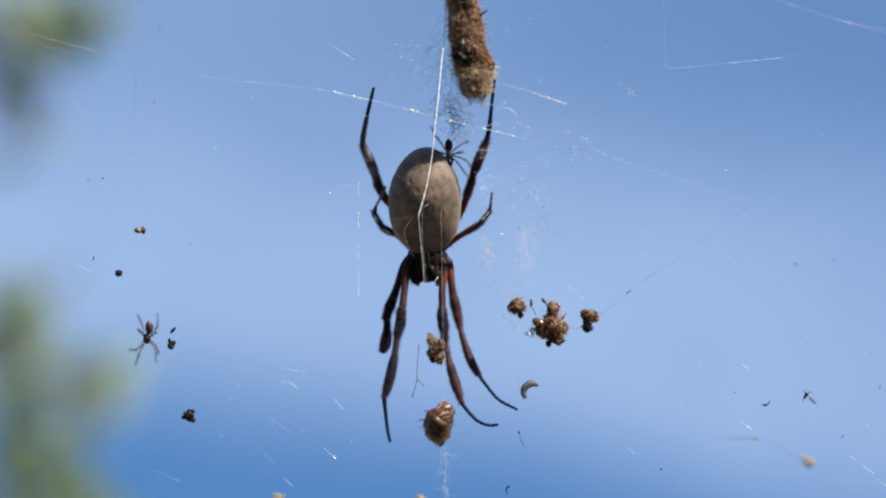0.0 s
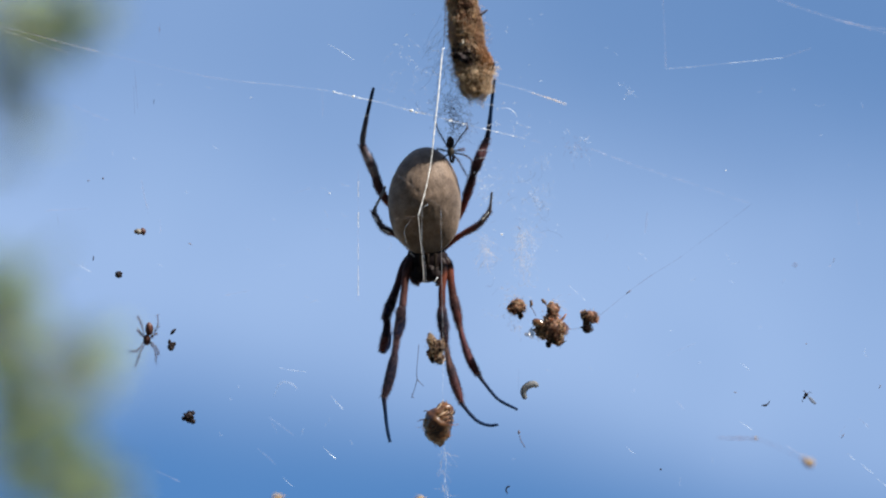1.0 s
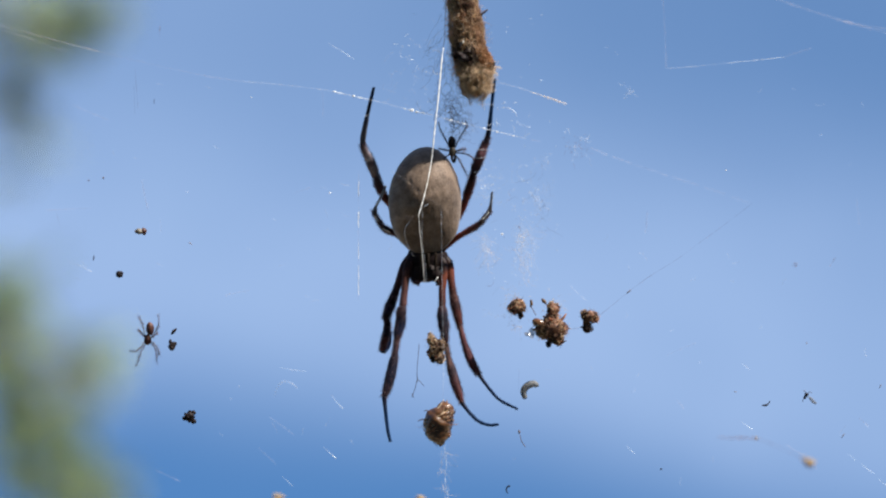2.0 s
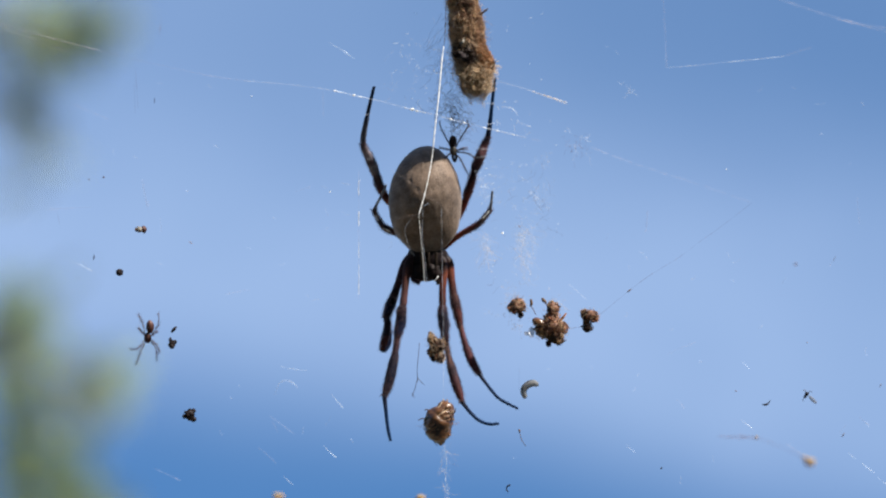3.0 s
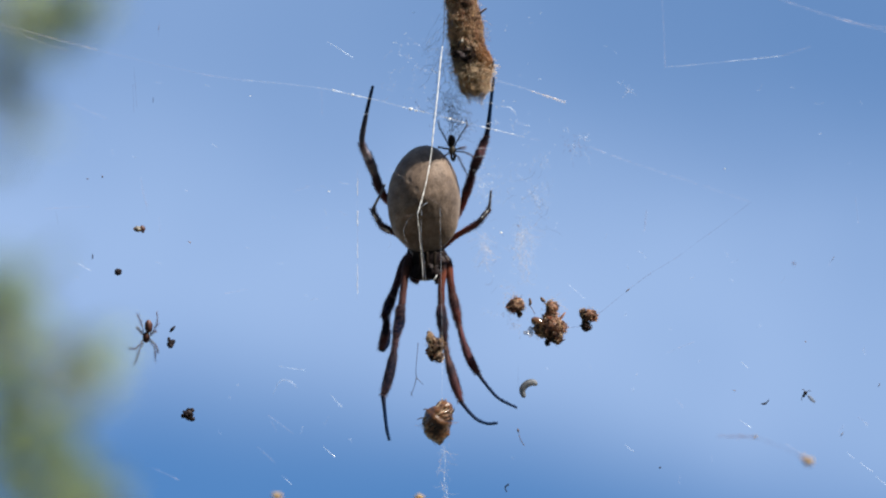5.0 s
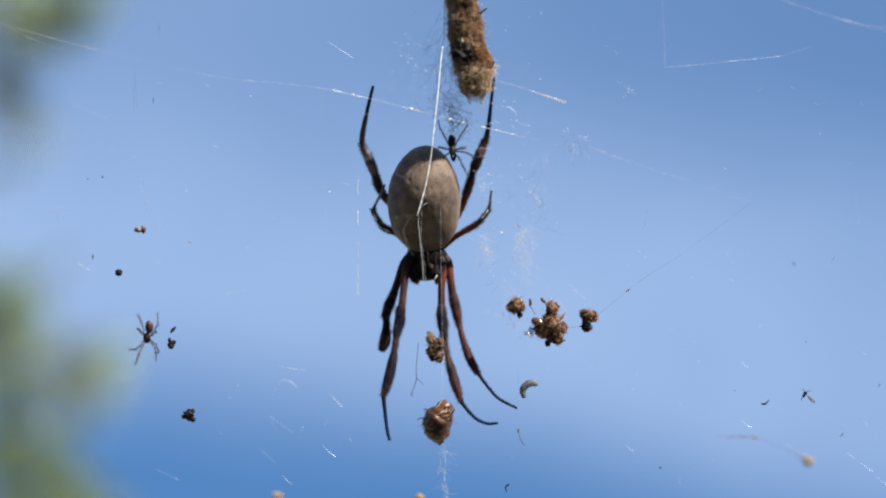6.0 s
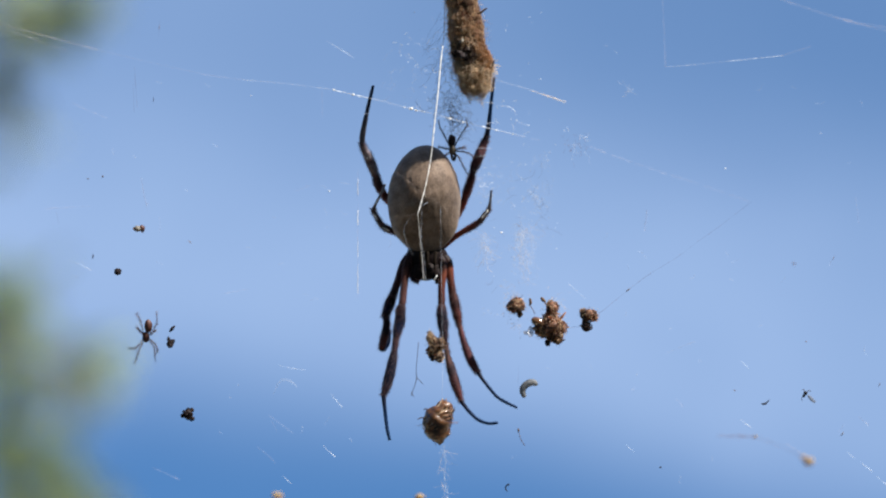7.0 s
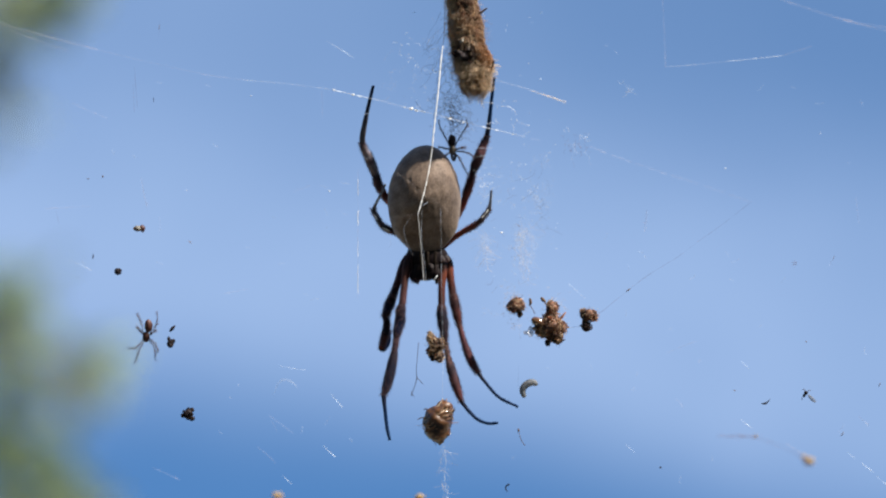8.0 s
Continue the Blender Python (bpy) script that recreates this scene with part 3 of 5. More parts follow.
def build_spider():
    sp = thing("orb_weaver_spider", "large grey-bellied orb weaver spider hanging head down on its web", "spider", 752, 352, -80)
    place = local(sp)
    # abdomen: an egg, broadest a little below the middle, with small pits in two rows
    bm = bmesh.new()
    bmesh.ops.create_icosphere(bm, subdivisions=6, radius=1.0)
    for v in bm.verts:
        x, y, z = v.co
        wide = 65.5 * (1.0 - 0.05 * y - 0.03 * y * y + 0.05 * math.exp(-((y + 0.68) / 0.22) ** 2))
        lift = 0.6 * noise.noise(v.co * 5.0) + 0.35 * noise.noise(v.co * 13.0)
        for px, py in ((0.35, 0.60), (-0.41, 0.33), (0.20, 0.18), (-0.20, 0.16), (0.18, -0.18), (-0.19, -0.20)):
            g = ((x - px) ** 2 + (y - py) ** 2) / 0.0014
            if z > 0 and g < 6:
                lift -= 2.2 * math.exp(-g)
        crease = 0.35 * math.sin(26 * y + 3 * x) * max(0.0, abs(x) - 0.5) * 2
        k = 1 + (lift + crease) / 90
        # lower front is cut back to put the shade edge where the camera sees it
        fall = max(0.0, 0.0 - y + 0.40 * x)
        deep = 62 * (1 - 0.72 * fall * fall / (fall + 0.08)) if z > 0 else 62
        v.co = Vector((x * wide * k + 3 * y * y - 1, y * (95.5 if y > 0 else 98.0) * k, z * deep * k)) * UNIT
    part("abdomen", bm, ABDOMEN, sp, "grey-brown velvety egg-shaped abdomen")
    # carapace with pale hair bands, jaws and feelers
    bm = bmesh.new()
    blob(bm, place(756, 456, -94), (37 * UNIT, 32 * UNIT, 22 * UNIT), 3, 0.10, 1.5, 3)
    blob(bm, place(756, 480, -84), (24 * UNIT, 18 * UNIT, 18 * UNIT), 5, 0.10, 1.5, 3)
    cara = part("carapace", bm, CARAPACE, sp, "dark carapace with pale hair")
    for u, w, lean in ((743, 3.4, 2), (757, 2.6, 0), (771, 3.0, -1)):
        bm = bmesh.new()
        rng = random.Random(int(u))
        tube(bm, [place(u, 447, -66), place(u + lean, 462, -64), place(u + lean * 2, 478, -66)], [w * UNIT, w * UNIT * 0.9, w * UNIT * 0.4], 8, 5)
        for _ in range(24):
            p = place(u + rng.gauss(0, w), rng.uniform(445, 480), -64 + rng.uniform(-3, 2))
            tube(bm, [p, p + Vector((rng.gauss(0, 1.5), -4, rng.uniform(0, 2))) * UNIT], [0.4 * UNIT, 0.15 * UNIT], 3, 1, False)
        part("hair_band", bm, PALE_HAIR, cara, "pale hair band")
    for u, tilt in ((739, -2), (773, 3)):
        bm = bmesh.new()
        tube(bm, [place(u - tilt, 474, -84), place(u, 486, -80), place(u + tilt, 494, -81), place(u + tilt, 499, -82)], [12 * UNIT, 12.5 * UNIT, 10.5 * UNIT, 6 * UNIT], 12, 6)
        tube(bm, [place(u + tilt * 1.5, 496, -80), place(u + tilt * 0.4, 501, -82), place(u - tilt * 0.8, 502, -84)], [4 * UNIT, 2.6 * UNIT, 1.2 * UNIT], 8, 4)
        part("jaw", bm, CARAPACE, sp)
    for u, v, d in ((750, 470, -64), (762, 470, -64), (746, 476, -66), (766, 476, -66)):
        bm = bmesh.new()
        blob(bm, place(u, v, d), (1.6 * UNIT, 1.6 * UNIT, 1.6 * UNIT), 1, 0.0)
        part("eye", bm, BLACK_BIT, cara)
    for pts in ([(729, 470, -86, 4), (727, 484, -80, 4), (732, 495, -74, 4.5), (741, 499, -72, 3)],
                [(784, 470, -86, 4), (786, 482, -80, 4), (783, 494, -74, 4.5), (777, 499, -72, 3)]):
        segment(sp, "palp", LEG_DARK, pts, 8, 40, 5)

    def leg(femur, knee, tibia, tarsus, upper, middle, lower, seed, hairs=160, foot=TARSUS):
        ob = segment(sp, "leg", upper, femur, 12, hairs // 3, seed)
        segment(ob, "knee", middle, [femur[-1]] + knee, 12, hairs, seed + 3)
        segment(ob, "tibia", lower, [knee[-1]] + tibia, 12, hairs, seed + 1)
        return segment(ob, "tarsus", foot, [tibia[-1]] + tarsus, 10, hairs // 4, seed + 2, reach=0.5)

    # front legs, pointing down
    leg([(735, 452, -90, 9), (722, 466, -84, 8.5), (716, 505, -72, 6.2), (712, 540, -63, 6.4)],
        [(709, 552, -60, 9), (708, 570, -56, 9.6), (704, 586, -51, 8), (701, 601, -47, 4.8)],
        [(699, 618, -41, 5.2), (694, 645, -33, 8.6), (689, 668, -26, 9), (684, 686, -20, 7.5), (679, 700, -15, 4.2)],
        [(682, 730, -10, 3.3), (686, 762, -4, 2.9), (690, 779, -1, 2.3)], FEMUR_BROWN, KNEE_INK, TIBIA_INK, 10)
    leg([(732, 450, -92, 9), (717, 466, -92, 8.5), (703, 503, -90, 6.8), (697, 521, -89, 7)],
        [(690, 538, -88, 9), (685, 552, -86, 7.6), (681, 562, -84, 4.8)],
        [(685, 570, -83, 5.6), (683, 588, -78, 7), (679, 604, -72, 6.6), (676, 617, -66, 5.4)],
        [(680, 619, -90, 3.6), (688, 608, -118, 3), (691, 585, -140, 2.2)], FEMUR_DARK, KNEE_INK, TIBIA_TIP, 20)
    leg([(770, 452, -90, 9), (784, 466, -82, 8.5), (782, 510, -70, 6.4), (782, 540, -62, 6.2)],
        [(782, 556, -58, 9.4), (784, 572, -55, 9.6), (786, 590, -50, 7), (788, 606, -46, 4.3)],
        [(793, 632, -39, 4.8), (799, 655, -31, 8.2), (806, 679, -22, 8.6), (811, 694, -16, 6.8), (816, 710, -12, 3.8)],
        [(830, 728, -8, 3.1), (846, 743, -5, 2.8), (864, 750, -2, 2.6), (881, 749, 0, 2.1)], FEMUR_ORANGE, KNEE_SLATE, TIBIA_BLUSH, 30)
    trembling = leg([(776, 450, -92, 9), (792, 464, -90, 9), (798, 497, -82, 6.6), (801, 520, -77, 7)],
                    [(805, 538, -72, 8.8), (809, 556, -67, 7.6), (813, 574, -61, 4.6)],
                    [(820, 602, -49, 5), (828, 625, -38, 7.2), (836, 643, -28, 7.2), (841, 652, -23, 5.5), (846, 660, -18, 3.4)],
                    [(862, 682, -12, 2.8), (880, 703, -6, 2.6), (898, 714, -2, 2.4), (915, 722, 0, 2.0)], FEMUR_ORANGE, KNEE_RUST, TIBIA_RUST, 40)
    # hind legs, pointing up
    leg([(735, 420, -120, 8), (703, 372, -110, 7.5), (684, 352, -98, 7), (677, 341, -90, 6.5)],
        [(671, 331, -84, 7), (668, 322, -80, 6.5), (666, 313, -76, 5.2)],
        [(660, 297, -66, 8.3), (653, 280, -57, 8), (645, 265, -48, 6), (641, 254, -43, 4.6)],
        [(642, 240, -37, 5.4), (646, 218, -28, 4.6), (651, 194, -20, 3.4), (656, 172, -10, 3.0), (661, 153, -2, 2.4)], FEMUR_BRIGHT, KNEE_PLUM, TIBIA_SLATE, 50, 160, TARSUS_SLATE)
    leg([(775, 420, -120, 8), (806, 385, -112, 7), (818, 366, -104, 6.2), (824, 350, -98, 6)],
        [(828, 336, -94, 7), (833, 322, -88, 6.8), (837, 305, -80, 5)],
        [(842, 292, -74, 8.2), (849, 275, -64, 8.8), (856, 257, -66, 6.8), (862, 242, -63, 4.6)],
        [(865, 225, -60, 4.4), (868, 198, -55, 3.4), (871, 170, -50, 2.9), (875, 138, -44, 2.2)], FEMUR_BRIGHT, KNEE_BURNT, TIBIA_BLACK, 60)
    # the short third pair
    leg([(730, 440, -112, 6), (705, 415, -104, 6), (693, 409, -98, 6)],
        [(684, 405, -92, 6.2), (676, 400, -88, 5), (671, 392, -82, 3.8)],
        [(664, 380, -74, 3.6), (661, 371, -70, 3.0)],
        [(667, 358, -60, 2.4), (675, 343, -48, 2.2), (682, 327, -40, 1.9)], KNEE_PLUM, KNEE_VIOLET, TIBIA_PALE, 70, 70, TARSUS_PALE)
    leg([(780, 440, -112, 6), (804, 421, -102, 5.2), (818, 412, -94, 4.8)],
        [(832, 404, -87, 5.4), (841, 399, -82, 5), (848, 394, -78, 3.8)],
        [(858, 382, -70, 4), (866, 371, -64, 3.6)],
        [(868, 358, -54, 2.4), (870, 338, -44, 1.9)], FEMUR_RED, KNEE_RED, TIBIA_PALE, 80, 70, TARSUS_PALE)
    return trembling


trembling_foot = build_spider()


# ---------------------------------------------------------------- small spiders
def small_spider(name, label, u, v, d, head, size, legs, mat, width=1.5, leg_mat=LEG_DARK, head_mat=CARAPACE):
    """A small spider: abdomen at (u, v), head part at head; each leg a run of plan points."""
    sp = thing(name, label, "spider", u, v, d)
    place = local(sp)
    bm = bmesh.new()
    blob(bm, place(u, v), (size[0] * UNIT, size[1] * UNIT, size[0] * UNIT), 2, 0.08, 1.2, 3)
    part("abdomen", bm, mat, sp)
    bm = bmesh.new()
    blob(bm, place(*head), (size[0] * 0.9 * UNIT, size[1] * 0.85 * UNIT, size[0] * 0.6 * UNIT), 4, 0.10, 1.4, 3)
    tube(bm, [place(*head), place((u + head[0]) / 2, (v + head[1]) / 2)], [size[0] * 0.5 * UNIT, size[0] * 0.4 * UNIT], 8, 2)
    part("carapace", bm, head_mat, sp)
    made = []
    for k, pts in enumerate(legs):
        n = len(pts)
        made.append(segment(sp, "leg", leg_mat, [(a, b, d + 6 * math.sin(3.1 * i / (n - 1)), width * (1 - 0.5 * i / (n - 1))) for i, (a, b) in enumerate(pts)], 6, 14, k + 3, steps=4))
    return sp, made


male, male_legs = small_spider(
    "male_spider", "tiny dark male spider creeping over the large spider's abdomen", 800, 249, -62, (801, 266), (7.0, 10.5),
    [[(804, 262), (814, 243), (824, 227), (828, 221), (825, 213)], [(797, 261), (788, 243), (780, 228), (776, 213)],
     [(806, 265), (816, 263), (824, 262)], [(806, 268), (824, 270), (834, 274), (840, 284)],
     [(805, 271), (814, 282), (821, 297), (829, 311)], [(796, 265), (786, 263), (777, 261)], [(797, 270), (788, 277), (782, 290)]], BLACK_BIT, 1.25, MALE_LEG, MALE_HEAD)
for side in (-1, 1):
    jaw_bm = bmesh.new()
    near = local(male)
    tube(jaw_bm, [near(802 + side * 2, 270), near(803 + side * 3, 276), near(803 + side * 2, 282), near(804 + side, 286)], [2.2 * UNIT, 2.6 * UNIT, 2.2 * UNIT, 0.8 * UNIT], 8, 4)
    part("palp", jaw_bm, MALE_LEG, male, "dark palp")
side_spider, side_legs = small_spider(
    "small_spider", "small reddish-brown spider hanging head down in the web", 264, 577, -4, (260, 597), (7.2, 11.5),
    [[(256, 596), (252, 575), (248, 565), (243, 555)], [(266, 594), (275, 580), (280, 568), (278, 551)], [(255, 592), (248, 585), (244, 579)],
     [(266, 593), (272, 588), (277, 585)], [(256, 600), (246, 612), (238, 617), (228, 616)], [(257, 603), (249, 617), (244, 630), (240, 642)],
     [(266, 600), (274, 607), (279, 615), (280, 623)], [(265, 602), (273, 613), (276, 624), (276, 637)]], BODY_RUST, 0.68, PALE_LEG, BODY_RUST)


# ---------------------------------------------------------------- string of debris above the spider
def wound(bm, surface, start, reach, radius, rng, pieces=7, stray=0.0):
    """A curly fibre felted onto a surface; surface(a, b, lift) gives a place for two surface parameters."""
    a, b = start
    heading, bend = rng.uniform(0, 6.28), rng.gauss(0, 0.5)
    lift = rng.uniform(-0.04, 0.06)
    pts = []
    for k in range(pieces):
        pts.append(surface(a, b, lift + stray * (k / (pieces - 1)) ** 2))
        heading += bend + rng.gauss(0, 0.45)
        a += math.cos(heading) * reach[0] / pieces
        b += math.sin(heading) * reach[1] / pieces
        lift += rng.gauss(0, 0.02)
    tube(bm, pts, [radius] * len(pts), 3, 2, False)


def build_string():
    st = thing("debris_string", "hanging string of brown plant scraps bound with pale silk", "web debris", 830, 90, -34)
    place = local(st)
    rng = random.Random(21)
    shape = ((-190, 806, 28), (-90, 812, 30), (0, 819, 28), (40, 824, 31), (80, 829, 32), (100, 836, 34), (120, 840, 34), (140, 840, 30), (158, 841, 26), (174, 842, 14))

    def axis(v):
        v = min(max(v, shape[0][0]), shape[-1][0] - 0.01)
        for (v0, u0, r0), (v1, u1, r1) in zip(shape, shape[1:]):
            if v < v1:
                k = (v - v0) / (v1 - v0)
                return u0 + (u1 - u0) * k, r0 + (r1 - r0) * k

    def skin(a, v, lift):
        u, r = axis(v)
        bump = 0.17 * noise.noise(Vector((math.cos(a) * 1.6, v * 0.05, math.sin(a) * 1.6))) + 0.13 * noise.noise(Vector((math.cos(a) * 4.2, v * 0.13, math.sin(a) * 4.2 + 7)))
        q = r * (0.90 + lift + bump)
        return place(u + q * math.cos(a), v, q * math.sin(a) - 34)

    # core coloured dark so that gaps between fibres look deep and shaded
    bm = bmesh.new()
    pts, radii = [], []
    for v in range(-190, 169, 9):
        u, r = axis(v)
        pts.append(place(u, v, -34))
        radii.append(r * 0.72 * UNIT)
    tube(bm, pts, radii, 20, 2)
    for v in bm.verts:
        v.co += noise.noise_vector(v.co * 900) * 8 * UNIT + noise.noise_vector(v.co * 2800) * 4 * UNIT
    part("core", bm, BARK_BIT, st, "matted brown core")

    def zone(a, v):
        """Fibre colour by place as the camera sees the string: rust above, straw at the sides, a dark band, an amber
        flank, pale fluff at the tip.
        """
        patch = 0.5 + 0.95 * noise.noise(Vector((math.cos(a) * 1.9, v * 0.055, math.sin(a) * 1.9 + 4))) + rng.gauss(0, 0.10)
        x = math.cos(a) + rng.gauss(0, 0.10)
        v = v + rng.gauss(0, 4) + 16 * noise.noise(Vector((math.cos(a) * 2.3, math.sin(a) * 2.3, 1.0)))

        def pick(*names):
            return names[min(len(names) - 1, max(0, int(patch * len(names))))]

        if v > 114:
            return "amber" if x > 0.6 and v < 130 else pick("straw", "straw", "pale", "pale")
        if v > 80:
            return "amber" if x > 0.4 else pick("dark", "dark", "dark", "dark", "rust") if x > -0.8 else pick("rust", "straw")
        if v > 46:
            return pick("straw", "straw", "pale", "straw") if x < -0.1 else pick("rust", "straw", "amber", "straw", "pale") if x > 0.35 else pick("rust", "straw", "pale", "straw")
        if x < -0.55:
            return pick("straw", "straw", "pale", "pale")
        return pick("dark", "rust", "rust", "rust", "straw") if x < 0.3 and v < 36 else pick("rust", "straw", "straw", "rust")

    kinds = {"rust": (RUST_FIBRE, "rust-brown fibres"), "straw": (STRAW, "straw-coloured fibres"), "pale": (PALE_FIBRE, "pale silk fibres"),
             "dark": (DARK_FIBRE, "dark brown fibres"), "amber": (AMBER, "amber fibres")}
    heaps = {key: bmesh.new() for key in kinds}
    for k in range(9500):
        a, v = rng.uniform(0, 6.28), rng.uniform(-185, 166)
        key = zone(a, v)
        wound(heaps[key], skin, (a, v), (rng.uniform(0.3, 0.9), rng.uniform(14, 40)), rng.uniform(0.16, 0.34) * UNIT, rng)
    for k in range(1700):
        a = rng.uniform(-0.9, 4.1)
        v = rng.uniform(82, 112) - 18 * noise.noise(Vector((math.cos(a) * 2.3, math.sin(a) * 2.3, 1.0)))
        x = math.cos(a)
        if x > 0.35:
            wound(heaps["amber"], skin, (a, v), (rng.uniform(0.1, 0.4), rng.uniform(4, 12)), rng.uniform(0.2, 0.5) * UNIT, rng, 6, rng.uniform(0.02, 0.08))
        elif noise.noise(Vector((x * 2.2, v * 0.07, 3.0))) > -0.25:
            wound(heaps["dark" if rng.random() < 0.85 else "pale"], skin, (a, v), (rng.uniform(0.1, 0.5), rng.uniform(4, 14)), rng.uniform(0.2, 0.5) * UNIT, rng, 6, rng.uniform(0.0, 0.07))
    # loose curls that stand off, thickest about the tip
    for k in range(1900):
        a, v = rng.uniform(0, 6.28), rng.choice((rng.uniform(-185, 168), rng.uniform(100, 170)))
        if 76 < v < 114 and math.cos(a) > -0.7:
            continue
        key = "pale" if v > 112 else rng.choice(("rust", "straw", "straw", "pale"))
        wound(heaps[key], skin, (a, v), (rng.uniform(0.3, 0.9), rng.uniform(8, 26)), rng.uniform(0.14, 0.28) * UNIT, rng, 6, rng.uniform(0.05, 0.48))
    # a thin fleece down the flank, coloured pale for the glow of light through fluff
    for k in range(900):
        a, v = rng.uniform(2.2, 4.2), rng.uniform(-185, 150)
        wound(heaps["pale"], skin, (a, v), (rng.uniform(0.2, 0.6), rng.uniform(10, 30)), rng.uniform(0.12, 0.24) * UNIT, rng, 6, rng.uniform(0.08, 0.34))
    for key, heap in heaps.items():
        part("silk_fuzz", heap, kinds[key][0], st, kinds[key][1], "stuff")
    # scraps of leaf and shell caught in the felt
    for k in range(150):
        a, v = rng.uniform(0, 6.28), rng.uniform(-185, 150)
        key = zone(a, v)
        mat = {"rust": HUSK, "straw": STRAW, "pale": PALE_HUSK, "dark": BLACK_BIT, "amber": AMBER}[key]
        bm = bmesh.new()
        turn = facing((math.cos(a), 0, math.sin(a)), rng)
        if k % 3:
            flake(bm, skin(a, v, 0.0), rng.uniform(6, 15) * UNIT, rng.uniform(2, 5) * UNIT, turn, rng.uniform(-0.9, 0.9))
        else:
            crumple(bm, skin(a, v, -0.03), (rng.uniform(4, 8) * UNIT, rng.uniform(3, 6) * UNIT), turn, k * 0.7, 0.8)
        part("scrap", bm, mat, st, flat=k % 2 == 0)
    for u, v, w, h, mat in ((816, 99, 15, 11, BLACK_BIT), (806, 94, 8, 9, BLACK_BIT), (828, 90, 9, 7, DARK_FIBRE), (862, 100, 9, 13, AMBER), (866, 114, 7, 10, AMBER), (852, 84, 9, 7, RUST_FIBRE), (818, 74, 6, 4, PALE_HUSK)):
        bm = bmesh.new()
        crumple(bm, place(u, v, 3 if u < 850 else -20), (w * UNIT, h * UNIT), Euler((0.3, 0.35 if u > 845 else -0.2, u * 0.7)).to_matrix(), u * 0.37, 0.9)
        part("scrap", bm, mat, st)
    for a, b in (((842, 26), (862, 15)), ((838, 20), (847, 28)), ((868, 122), (875, 108))):
        bm = bmesh.new()
        tube(bm, [place(*a, -22), place((a[0] + b[0]) / 2, (a[1] + b[1]) / 2 + 2, -20), place(*b, -18)], [3 * UNIT, 2.2 * UNIT, 1.3 * UNIT], 6, 3)
        part("twig_stub", bm, BARK_BIT, st)


build_string()


